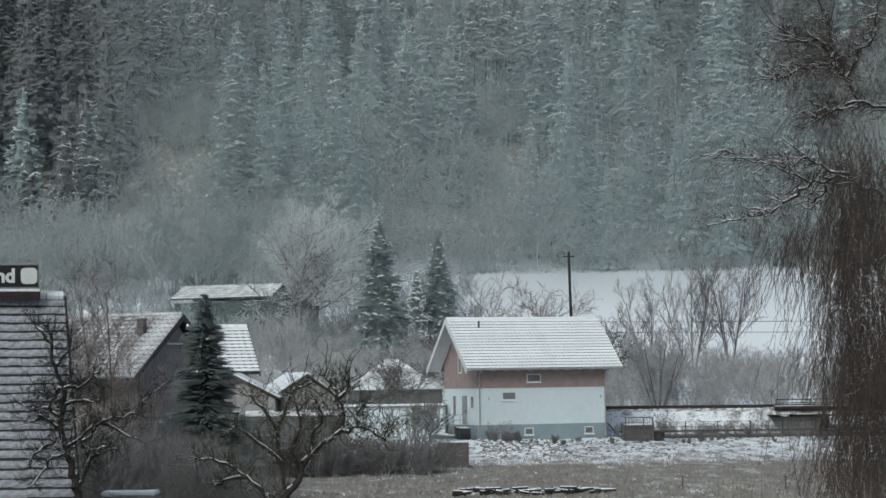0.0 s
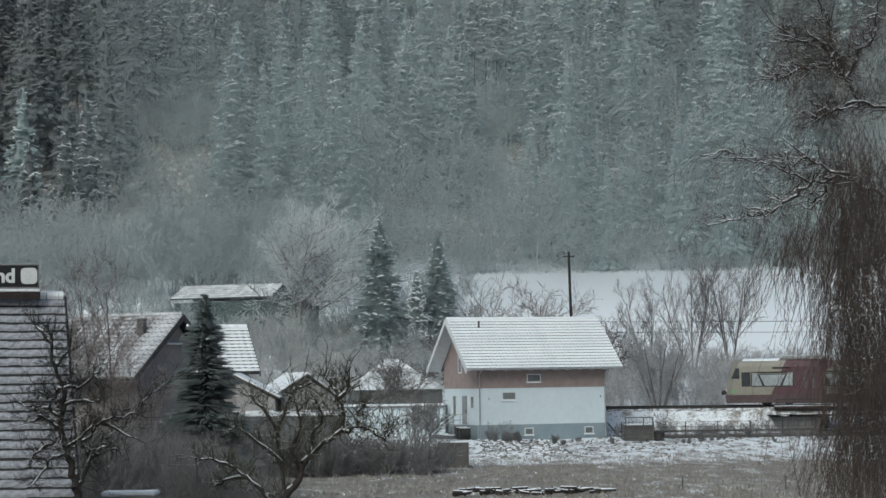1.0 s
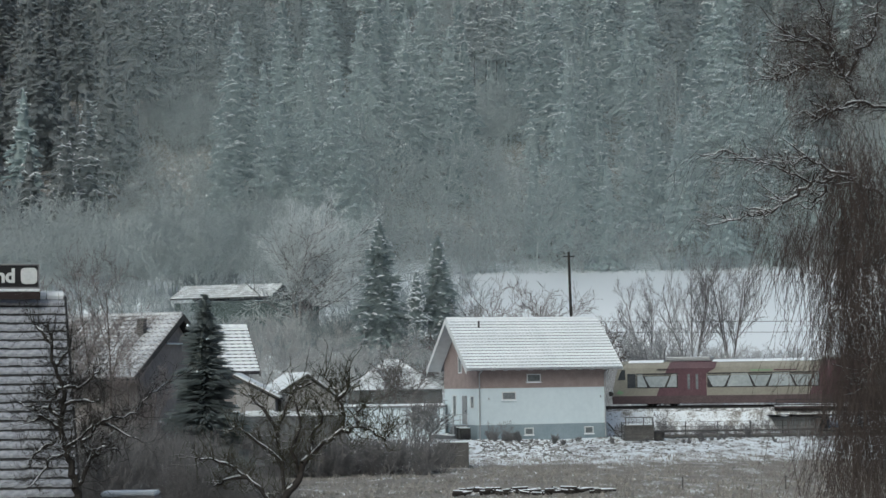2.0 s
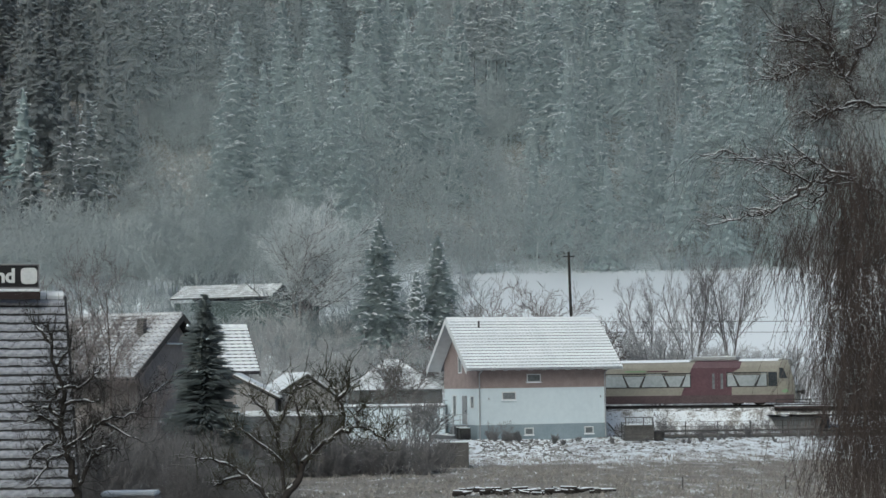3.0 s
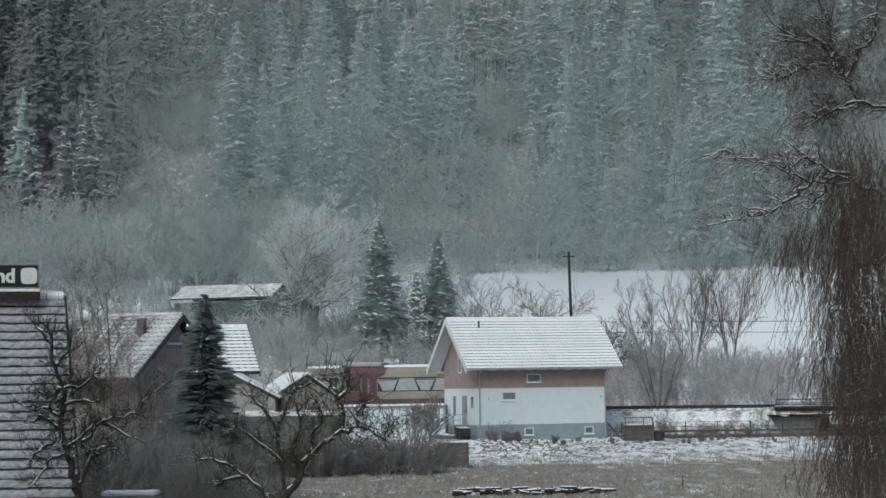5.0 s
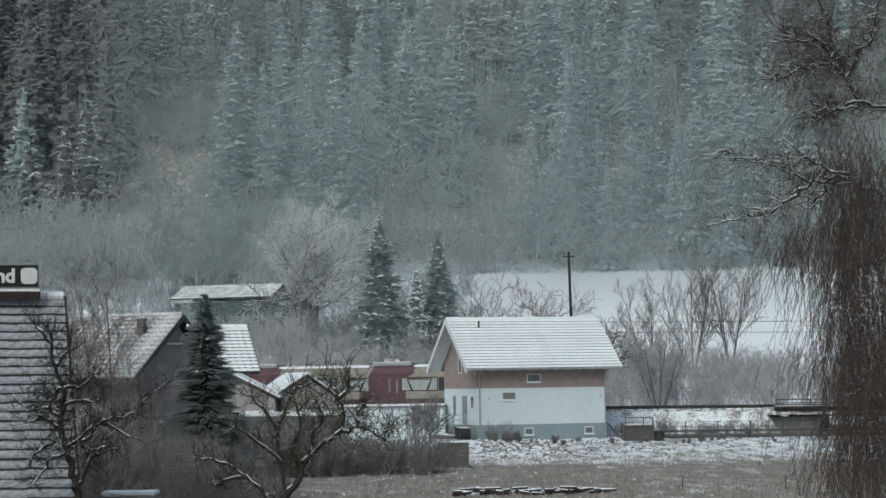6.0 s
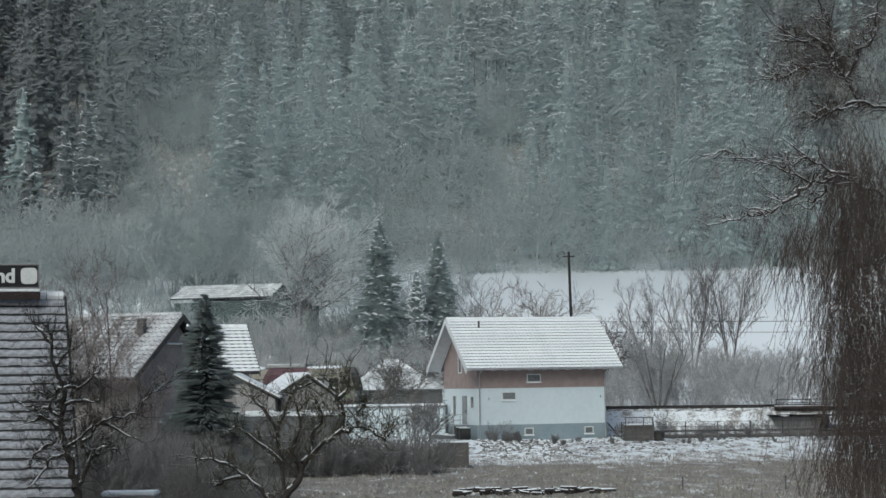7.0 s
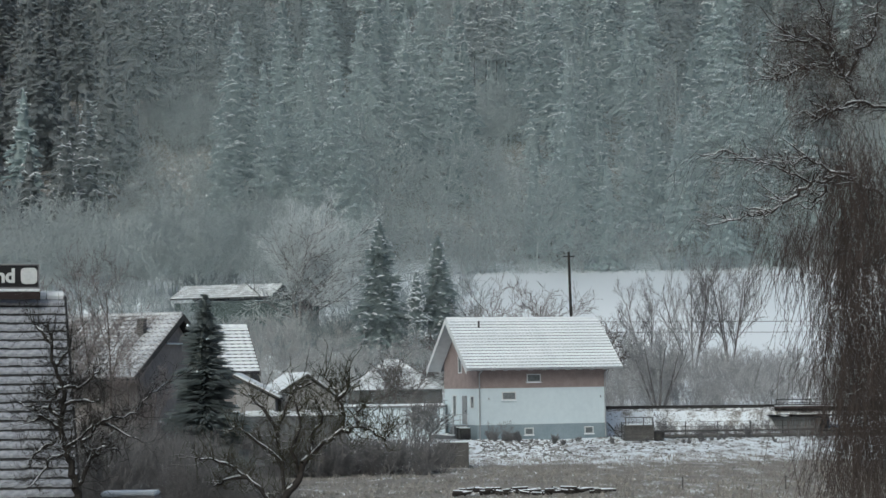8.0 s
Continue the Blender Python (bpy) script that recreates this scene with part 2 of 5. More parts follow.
def prism(bm, outline, axis, lo, hi):
    """Pushes a closed outline (pairs) along x, y or z from lo to hi."""
    def at(p, w):
        return {"x": (w, p[0], p[1]), "y": (p[0], w, p[1]), "z": (p[0], p[1], w)}[axis]
    a = [bm.verts.new(at(p, lo)) for p in outline]
    b = [bm.verts.new(at(p, hi)) for p in outline]
    bm.faces.new(a)
    bm.faces.new(b[::-1])
    for i in range(len(a)):
        j = (i + 1) % len(a)
        bm.faces.new((a[i], b[i], b[j], a[j]))
    return bm


# ---- ground ----
TRACK_P, TRACK_SLOPE, TRACK_Z, TRACK_GRADE = (20.0, 168.0), 0.36, 2.50, 0.001
COS_T = 1 / math.sqrt(1 + TRACK_SLOPE ** 2)
SIN_T = TRACK_SLOPE * COS_T


def rail_z(x):
    return TRACK_Z + TRACK_GRADE * (20.0 - x)


def track_point(s, off=0.0, up=0.0):
    """s metres along the line from its reference point towards the village, off metres behind it."""
    x = 20.0 - s * COS_T + off * SIN_T
    y = 168.0 + s * SIN_T + off * COS_T
    return Vector((x, y, rail_z(20.0 - s * COS_T) + up))


def ground_height(x, y):
    x, y = np.asarray(x, float), np.asarray(y, float)
    d = (y - 168 + TRACK_SLOPE * (x - 20)) * COS_T
    near = np.interp(y, [60, 95, 125, 140, 150], [-0.1, -0.25, -0.3, 0.1, 0.3])
    far = np.interp(y, [150, 185, 200, 230, 330, 480, 650, 900, 2500], [0.3, 2.0, 3.4, 7.0, 22.3, 104, 185, 215, 230])
    village = np.interp(y, [150, 185, 222, 245, 330, 480, 650, 900, 2500], [0.3, 1.4, 1.8, 8.5, 22.3, 104, 185, 215, 230])
    east = np.interp(x, [2, 10], [0, 1])
    far = far * east + village * (1 - east)
    bank_top = TRACK_Z + TRACK_GRADE * (20 - x) - 0.38
    w = np.interp(np.abs(d), [2.3, 5.6], [1, 0])
    along = (x - 20) * COS_T - (y - 168) * SIN_T
    w = w * np.interp(along, [6.2, 7.2, 20, 21], [1, 0, 0, 1])
    base = np.where(d < 0, np.minimum(near, 0.35), far)
    base = np.where((d > 0) & (d < 8), np.interp(d, [0, 8], [0.35, 1]) * far, base)
    z = base * (1 - w) + bank_top * w
    z = z + 0.10 * np.sin(x * 0.31 + y * 0.13) * np.interp(y, [90, 200, 330], [0.3, 1, 1.5]) * np.interp(np.abs(d), [5, 20], [0, 1])
    z = z + 0.05 * np.sin(x * 1.3 + 2 * np.sin(y * 0.7)) * np.interp(np.abs(d), [3, 6], [0, 1])
    return z


def build_ground():
    xs = np.concatenate([np.linspace(-2500, -140, 24), np.linspace(-130, -61, 18), np.arange(-60, 72, 1.0), np.linspace(75, 150, 18), np.linspace(170, 2500, 24)])
    ys = np.concatenate([np.linspace(-600, 40, 14), np.arange(45, 120, 3.0), np.arange(120, 205, 1.0), np.arange(206, 345, 3.0), np.linspace(350, 700, 40), np.linspace(740, 2500, 16)])
    gx, gy = np.meshgrid(xs, ys)
    v = np.stack([gx, gy, ground_height(gx, gy)], -1).reshape(-1, 3)
    nx, ny = len(xs), len(ys)
    i, j = np.meshgrid(np.arange(nx - 1), np.arange(ny - 1))
    k = (j * nx + i).ravel()
    ob = new("ground", mesh_of("ground", v, np.stack([k, k + 1, k + nx + 1, k + nx], -1), ground_material(), True))
    tagged(ob, "snow-covered meadow and rising hillside with dead grass showing through", "ground", kind="structure")


build_ground()


# ---- trees: skeletons of tapered limbs ----
def limbs(seed, height, radius, levels=4, kids=(7, 6, 5, 4), spread=(50, 45, 45, 45), ratio=(0.55, 0.5, 0.5, 0.5), lift=0.15, wiggle=0.16, first=0.3, steps=5, stems=1, lean=(0, 0), stem_spread=12.0, min_r=0.008, coarse=False):
    """Grows a branching tree from the origin. Gives rows x0 y0 z0 x1 y1 z1 r0 r1 level."""
    rng = random.Random(seed)
    rows = []
    todo = []
    for k in range(stems):
        az = rng.uniform(0, 6.283) + 6.283 * k / stems
        t = radians(stem_spread) * (rng.uniform(0.4, 1.0) if stems > 1 else 0.15)
        d = Vector((math.cos(az) * math.sin(t) + lean[0], math.sin(az) * math.sin(t) + lean[1], math.cos(t))).normalized()
        todo.append((Vector((0, 0, -0.15)) + Vector((math.cos(az), math.sin(az), 0)) * (0.0 if stems == 1 else radius), d, height * rng.uniform(0.8, 1.0) if stems > 1 else height, radius, 0))
    while todo:
        p, d, length, r, lev = todo.pop()
        n = steps if lev < 2 else max(2, steps - 2)
        if coarse:
            n = max(1, steps - lev)
        pts, rads = [p], [r]
        for k in range(n):
            w = wiggle * (0.6 if lev == 0 else 1.0)
            d = (d + Vector((rng.gauss(0, w), rng.gauss(0, w), rng.gauss(0, w) + (lift if lev else 0.05)))).normalized()
            p = p + d * (length / n)
            f = (k + 1) / n
            rr = max(min_r, r * (1 - (0.72 if lev < 2 else 0.6) * f))
            rows.append((*pts[-1], *p, rads[-1], rr, lev))
            pts.append(p)
            rads.append(rr)
        if lev + 1 >= levels:
            continue
        m = kids[lev]
        lo = first if lev == 0 else 0.2
        for k in range(m):
            f = lo + (1 - lo) * (k + rng.uniform(0.1, 0.9)) / m
            i = min(n - 1, int(f * n))
            q = pts[i].lerp(pts[i + 1], f * n - i)
            axis = (pts[i + 1] - pts[i]).normalized()
            side = axis.orthogonal().normalized()
            side.rotate(Matrix.Rotation(rng.uniform(0, 6.283), 3, axis))
            ang = radians(spread[lev] * rng.uniform(0.7, 1.25))
            dd = (axis * math.cos(ang) + side * math.sin(ang)).normalized()
            ln = length * ratio[lev] * rng.uniform(0.65, 1.2) * (1.15 - 0.55 * f if lev == 0 else 1.0)
            todo.append((q, dd, ln, max(min_r, rads[i] * 0.62), lev + 1))
    return np.array(rows)


def tubes(rows, sides=4):
    """Closed tapered tubes along limb rows: vertices and quads."""
    a, b, r0, r1 = rows[:, 0:3], rows[:, 3:6], rows[:, 6], rows[:, 7]
    d = b - a
    d = d / np.maximum(np.linalg.norm(d, axis=1, keepdims=True), 1e-6)
    ref = np.where(np.abs(d[:, 2:3]) < 0.9, np.array([[0, 0, 1.0]]), np.array([[1.0, 0, 0]]))
    u = np.cross(d, ref)
    u /= np.linalg.norm(u, axis=1, keepdims=True)
    w = np.cross(u, d)
    n = len(rows)
    v = np.zeros((n, 2, sides, 3))
    for k in range(sides):
        c, s = math.cos(6.2832 * (k + 0.5) / sides), math.sin(6.2832 * (k + 0.5) / sides)
        off = u * c + w * s
        v[:, 0, k] = a - d * r0[:, None] * 0.3 + off * r0[:, None]
        v[:, 1, k] = b + d * r1[:, None] * 0.3 + off * r1[:, None]
    base = (np.arange(n) * 2 * sides)[:, None]
    quads = []
    for k in range(sides):
        j = (k + 1) % sides
        quads.append(np.concatenate([base + k, base + sides + k, base + sides + j, base + j], 1))
    return v.reshape(-1, 3), np.concatenate(quads)


def tree(name, m, rows, label, category, trunk_mat, twig_mat, split=2, group="", crown_name="crown", sides=3):
    t = thing(name, m, label, category, group)
    v, f = tubes(rows[rows[:, 8] < split], 6)
    part("trunk", mesh_of("trunk", v, f, trunk_mat, True), None, t)
    v, f = tubes(rows[rows[:, 8] >= split], sides)
    part(crown_name, mesh_of(crown_name, v, f, twig_mat), None, t)
    return t


def far_spruce(seed, height, width, count, bare, laden, tuft=1.0, taper=0.8, slim=1.0, drop=1.0, whorls=0):
    """Crown of a distant spruce: drooping tufts over a lumpy inner body, tips under small loads of snow."""
    rng = random.Random(seed)
    vs, fs, sv, sf = [], [], [], []

    def reach_at(f):
        return width * (1 - f) ** taper * (0.84 + 0.16 * math.sin(f * 31 + seed)) + 0.12

    # inner body: rings of needles near the stem
    n_ring, n_seg = 11, 8
    for i in range(n_ring):
        f = i / (n_ring - 1)
        for k in range(n_seg):
            az = 6.2832 * (k + 0.5 * (i % 2)) / n_seg
            r = reach_at(f) * rng.uniform(0.42, 0.70)
            vs.append((r * math.cos(az), r * math.sin(az), height * (bare + (0.97 - bare) * f) + rng.uniform(-0.5, 0.3)))
    for i in range(n_ring - 1):
        for k in range(n_seg):
            j = (k + 1) % n_seg
            fs.append((i * n_seg + k, i * n_seg + j, (i + 1) * n_seg + j, (i + 1) * n_seg + k))
    for a in range(count):
        f = 1 - (1 - (a + rng.random()) / count * 0.9995) ** 0.6
        n_w = whorls or max(10, int(0.75 * height * (1 - bare)))
        f = min(0.99, max(0.0, (round(f * n_w) + rng.gauss(0, 0.24)) / n_w))
        z = height * (bare + (0.99 - bare) * f)
        reach = reach_at(f)
        az = a * 2.39996 + rng.uniform(-0.5, 0.5)
        c, s = math.cos(az), math.sin(az)
        end = reach * rng.uniform(0.62, 1.18)
        start = max(0.0, end - tuft * rng.uniform(1.0, 1.9) / slim)
        fall = drop * rng.uniform(0.35, 0.85) * (1 - 0.9 * f)
        wd = tuft * slim * rng.uniform(0.40, 0.72)
        sag = wd * rng.uniform(0.5, 1.1)
        z0, z1 = z, z - fall * (end - start)
        zm, mid = z0 - 0.28 * (z0 - z1), (start + end) / 2
        n0 = len(vs)
        tip = wd * 0.2
        for r, h, w2, sg in ((start, z0, wd * 0.6, sag * 0.6), (mid, zm, wd, sag), (end, z1, tip, tip)):
            vs += [(r * c + w2 * s, r * s - w2 * c, h - sg), (r * c, r * s, h), (r * c - w2 * s, r * s + w2 * c, h - sg)]
        for q in (0, 3):
            fs += [(n0 + q, n0 + q + 3, n0 + q + 4, n0 + q + 1), (n0 + q + 1, n0 + q + 4, n0 + q + 5, n0 + q + 2)]
        if rng.random() < laden and end > reach * 0.72:
            # a load of snow bent over the tip, wider than long
            n2, t = len(sv), rng.uniform(0.09, 0.17) * (0.4 + 0.6 * tuft)
            half = wd * rng.uniform(0.7, 1.9)
            r, lean = end * 0.93, rng.uniform(-0.25, 0.25)
            for g in (-1.0, 0.0, 1.0):
                hh = zm - 0.55 * (zm - z1) - abs(g) * sag * rng.uniform(0.3, 0.7) + g * lean * half
                x, y = r * c - g * half * s, r * s + g * half * c
                k = t * (1.0 if g == 0 else 0.35)
                sv += [(x + k * 0.9 * c, y + k * 0.9 * s, hh), (x, y, hh + k), (x - k * c, y - k * s, hh)]
            for q in (0, 3):
                sf += [(n2 + q, n2 + q + 3, n2 + q + 4, n2 + q + 1), (n2 + q + 1, n2 + q + 4, n2 + q + 5, n2 + q + 2)]
    return np.array(vs), np.array(fs), np.array(sv), np.array(sf)


def conifer(name, m, seed, height, width, label, mat, count=900, group="", category="conifer", laden=0.4, tuft=0.6, slim=0.7, drop=0.6, whorls=0):
    t = thing(name, m, label, category, group)
    part("trunk", rod(bmesh.new(), (0, 0, -0.3), (0, 0, height * 0.97), height * 0.012 + 0.03, 0.02, 8), TRUNKFAR, t)
    v, f, sv, sf = far_spruce(seed, height, width, count, 0.0, laden, tuft, 0.72, slim, drop, whorls)
    part("crown", mesh_of("crown", v, f, mat, True), None, t)
    tagged(part("snow", mesh_of("snow", sv, sf, SNOW), None, t, "snow on the branches"), kind="stuff")
    return t


def scattered(name, shapes, places, mat, label, category, smooth=False):
    """Many plants joined: shapes is a list of (vertices, faces); places rows of x y z turn scale index."""
    vs, fs, n = [], [], 0
    for x, y, z, turn, k, i in places:
        v, f = shapes[int(i)]
        c, s = math.cos(turn), math.sin(turn)
        w = np.stack([v[:, 0] * c - v[:, 1] * s, v[:, 0] * s + v[:, 1] * c, v[:, 2]], 1) * k + np.array([x, y, z])
        vs.append(w)
        fs.append(f + n)
        n += len(v)
    ob = new(name, mesh_of(name, np.concatenate(vs), np.concatenate(fs), mat, smooth))
    return tagged(ob, label, category, kind="stuff")


def on_ground(x, y, rz=0.0, sink=0.0):
    return pose(x, y, float(ground_height(x, y)) - sink, 0, 0, rz)


# ---- buildings ----
def course_mesh(length, depth, mat, thick=0.05, wave=0.30, amp=0.018):
    """One course of tiles, lying along x, with a rippled lower edge; y runs up the slope."""
    n = max(2, int(length / (wave / 2)))
    bm = bmesh.new()
    rows = []
    for i in range(n + 1):
        x = length * i / n
        h = amp if i % 2 else 0.0
        rows.append([bm.verts.new(p) for p in ((x, -0.02 - h * 0.6, thick * 0.25), (x, 0.015, thick + h), (x, depth * 0.96, 0.012 + h * 0.4), (x, depth * 0.96, -0.01))])
    for a, b in zip(rows, rows[1:]):
        for k in range(4):
            bm.faces.new((a[k], b[k], b[(k + 1) % 4], a[(k + 1) % 4]))
    bm.faces.new(rows[0])
    bm.faces.new(rows[-1][::-1])
    bmesh.ops.recalc_face_normals(bm, faces=bm.faces)
    me = bpy.data.meshes.new("tile_course")
    bm.to_mesh(me)
    bm.free()
    me.materials.append(mat)
    return me


def gable_roof(parent, x0, x1, ye, yb, ze, zr, n, mat, under=TILE_DARK, cover=0.84, thick=0.14, board=TRIMW, ridge_mat=None, zb=None):
    """A saddle roof along x: deck, verge boards, and n courses on each slope. ye, yb: front and back eaves; zb: height of the back eave."""
    ym = (ye + yb) / 2
    zb = ze if zb is None else zb
    bm = prism(bmesh.new(), [(ye, ze), (ym, zr), (yb, zb), (yb, zb - thick), (ym, zr - thick), (ye, ze - thick)], "x", x0, x1)
    roof = part("roof", bm, under, parent)
    for x in (x0 - 0.03, x1 + 0.03):
        for sgn in (0, 1):
            a, b = ((ye, ze), (ym, zr)) if sgn == 0 else ((yb, zb), (ym, zr))
            bm = prism(bmesh.new(), [(a[0], a[1] + 0.03), (b[0], b[1] + 0.03), (b[0], b[1] - 0.24), (a[0], a[1] - 0.24)], "x", x - 0.025, x + 0.025)
            part("verge_board", bm, board, roof)
    for back in (False, True):
        y0, z0 = (yb, zb) if back else (ye, ze)
        run, rise = abs(ym - y0), zr - z0
        slope = math.hypot(run, rise)
        ang = math.atan2(rise, run)
        d = slope / n
        me = course_mesh(x1 - x0 + 0.04, d * cover, mat, amp=0.045)
        for k in range(n):
            f = k / n
            y = y0 + (ym - y0) * f
            m = Matrix.Translation((x0 - 0.02, y, z0 + rise * f + 0.012)) @ Matrix.Rotation(ang, 4, "X")
            if back:
                m = Matrix.Translation((x1 + 0.02, y, z0 + rise * f + 0.012)) @ Matrix.Rotation(math.pi, 4, "Z") @ Matrix.Rotation(ang, 4, "X")
            part("tile_course", me, None, roof, m=m)
    nr = max(3, int((x1 - x0) / 0.42))
    capm = bpy.data.meshes.new("ridge_tile")
    bm = bmesh.new()
    rod(bm, (0, 0, 0), ((x1 - x0) / nr * 0.96, 0, 0), 0.11, 0.10, 7)
    bm.to_mesh(capm)
    bm.free()
    capm.materials.append(ridge_mat or mat)
    for k in range(nr):
        part("ridge_tile", capm, None, roof, m=Matrix.Translation((x0 + (x1 - x0) * k / nr, ym, zr + 0.03)))
    return roof


def window(parent, x, z, w, h, face, frame_mat=TRIMW, sill=True, axis="y"):
    """A window on a wall facing -y (axis y) or -x (axis x): frame, pane and sill standing proud of the wall."""
    def put(bm, a0, a1, o0, o1, z0, z1, bev=0.0):
        return box(bm, a0, a1, face - o1, face - o0, z0, z1, bev) if axis == "y" else box(bm, face - o1, face - o0, a0, a1, z0, z1, bev)
    t = 0.07
    bm = bmesh.new()
    put(bm, x - w / 2, x + w / 2, 0.003, 0.05, z, z + t)
    put(bm, x - w / 2, x + w / 2, 0.003, 0.05, z + h - t, z + h)
    put(bm, x - w / 2, x - w / 2 + t, 0.003, 0.05, z + t, z + h - t)
    put(bm, x + w / 2 - t, x + w / 2, 0.003, 0.05, z + t, z + h - t)
    win = part("window", bm, frame_mat, parent)
    part("pane", put(bmesh.new(), x - w / 2 + t, x + w / 2 - t, 0.004, 0.018, z + t, z + h - t), PALE_GLASS, win)
    if sill:
        part("sill", put(bmesh.new(), x - w / 2 - 0.06, x + w / 2 + 0.06, 0.003, 0.13, z - 0.05, z), SNOW, win)
    return win


def white_house():
    h = thing("house", pose(2.43, 155.0, 0.29, 0, 0, 19.0), "white rendered house with brown boarded top and snowy tiled roof", "house")
    L, W = 10.3, 7.6
    part("plinth", boxed(-0.03, L + 0.03, -0.03, W + 0.03, -0.5, 1.12), PLINTH, h, "grey blue painted plinth")
    part("wall", boxed(0, L, 0, W, 1.12, 3.84), PLASTER, h)
    bm = prism(bmesh.new(), [(-0.02, 3.84), (W + 0.02, 3.84), (W + 0.02, 5.75), (W / 2, 8.95), (-0.02, 5.75)], "x", -0.02, L + 0.02)
    upper = part("upper_wall", bm, BOARD, h, "brown painted upper wall")
    # gaps between courses bare the grey deck in place of each tile lip's shadow
    gable_roof(h, -1.1, 11.35, -0.8, W + 0.8, 5.34, 9.14, 17, TILE_SNOW, under=ROOFGREY, cover=0.73)
    for a, b in (((-0.8, 5.34), (W / 2, 9.14)), ((W + 0.8, 5.34), (W / 2, 9.14))):
        for x0, x1 in ((-1.08, -0.03), (L + 0.03, 11.32)):
            bm = prism(bmesh.new(), [(a[0], a[1] - 0.15), (b[0], b[1] - 0.15), (b[0], b[1] - 0.19), (a[0], a[1] - 0.19)], "x", x0, x1)
            part("soffit", bm, TRIMW, h, "pale boarded soffit")
        bm = prism(bmesh.new(), [(a[0], a[1] + 0.03), (b[0], b[1] + 0.03), (b[0], b[1] - 0.42), (a[0], a[1] - 0.42)], "x", -1.19, -1.16)
        part("bargeboard", bm, TRIMW, h, "pale grey bargeboard")
    # soffit, rafters and eaves gutter
    for k in range(13):
        x = -0.9 + k
        part("rafter", boxed(x - 0.05, x + 0.05, -0.72, 0.0, 5.14, 5.26), TRIMW, h)
    g = rod(bmesh.new(), (-1.1, -0.88, 5.24), (11.35, -0.88, 5.24), 0.07, None, 8)
    part("gutter", g, GALV, h)
    for x in (0.1, L - 0.1):
        bm = rod(bmesh.new(), (x, -0.08, 0.1), (x, -0.08, 4.9), 0.05, None, 8)
        rod(bm, (x, -0.08, 4.9), (x, -0.85, 5.2), 0.05, None, 8)
        part("downpipe", bm, GALV, h)
    window(h, 4.45, 4.25, 1.12, 0.62, -0.02)
    window(h, 2.45, 2.95, 1.12, 0.62, 0)
    for x in (4.0, 8.85):
        window(h, x, 0.32, 0.72, 0.55, -0.03)
    # gable side: upper window, three slim windows and a porch with a rail
    window(h, 3.8, 5.0, 0.8, 1.3, -0.02, sill=False, axis="x")
    for y, z0, z1 in ((1.2, 2.35, 3.3), (5.2, 1.7, 3.35)):
        window(h, y, z0, 0.8, z1 - z0, 0, axis="x", sill=False)
    door = part("door", boxed(-0.06, -0.004, 2.4, 3.4, 1.15, 3.3), GREYWALL, h, "grey house door")
    part("door_handle", boxed(-0.12, -0.06, 2.48, 2.56, 2.1, 2.2), DARKMETAL, door)
    land = part("landing", boxed(-1.5, -0.04, 1.6, 7.2, -0.5, 0.35), STONE, h, "dark landing with snow on it")
    part("snow", boxed(-1.5, -0.05, 1.6, 7.2, 0.354, 0.42, 0.02), SNOW, land)
    for k in range(5):
        part("step", boxed(-1.2, -0.05, 2.2 + 0.26 * k, 2.45 + 0.26 * k, 0.354, 1.1 - 0.16 * k), STONE, land)
    for y in (1.7, 3.3, 5.0, 6.9):
        part("post", rod(bmesh.new(), (-1.42, y, 0.35), (-1.42, y, 1.9), 0.03), GALV, land)
    for z in (1.1, 1.5, 1.9):
        part("handrail", rod(bmesh.new(), (-1.42, 1.7, z), (-1.42, 6.9, z), 0.025), GALV, land)
    for x in (-1.36, -0.85, -0.3):
        part("post", rod(bmesh.new(), (x, 1.66, 0.35), (x, 1.66, 1.9), 0.03), GALV, land)
    for z in (1.1, 1.5, 1.9):
        part("handrail", rod(bmesh.new(), (-1.42, 1.66, z), (-0.2, 1.66, z), 0.025), GALV, land)
    part("flue", rod(bmesh.new(), (1.2, 2.9, 8.0), (1.2, 2.9, 8.95), 0.07, None, 10), DARKMETAL, h, "thin dark vent pipe")
    for x, z in ((0.85, 2.98), (9.85, 3.05)):
        part("wall_light", boxed(x - 0.035, x + 0.035, -0.09, -0.004, z, z + 0.14, 0.01), GALV, h)
    part("brace", rod(bmesh.new(), (L + 0.05, -0.05, 1.15), (L + 1.0, -0.3, -0.05), 0.05), DARKMETAL, h, "leaning dark pole")
    for y, z in ((0.3, 0.0), (0.95, 0.05)):
        u = thing("heat_pump", pose(2.43, 155.0, 0.29, 0, 0, 19.0) @ Matrix.Translation((-1.0, y, z)), "dark grey heat pump unit beside the house", "heat pump")
        part("casing", boxed(-0.42, 0.42, -0.22, 0.22, 0.12, 0.92, 0.03), DARKMETAL, u)
        part("fan_grille", rod(bmesh.new(), (-0.08, -0.25, 0.52), (-0.08, -0.222, 0.52), 0.30, None, 18), DARKMETAL, u)
        for x in (-0.34, 0.28):
            part("foot", boxed(x, x + 0.06, -0.2, 0.2, -0.25, 0.12), DARKMETAL, u)
        part("snow", boxed(-0.4, 0.4, -0.2, 0.2, 0.923, 0.98, 0.02), SNOW, u)
    return h


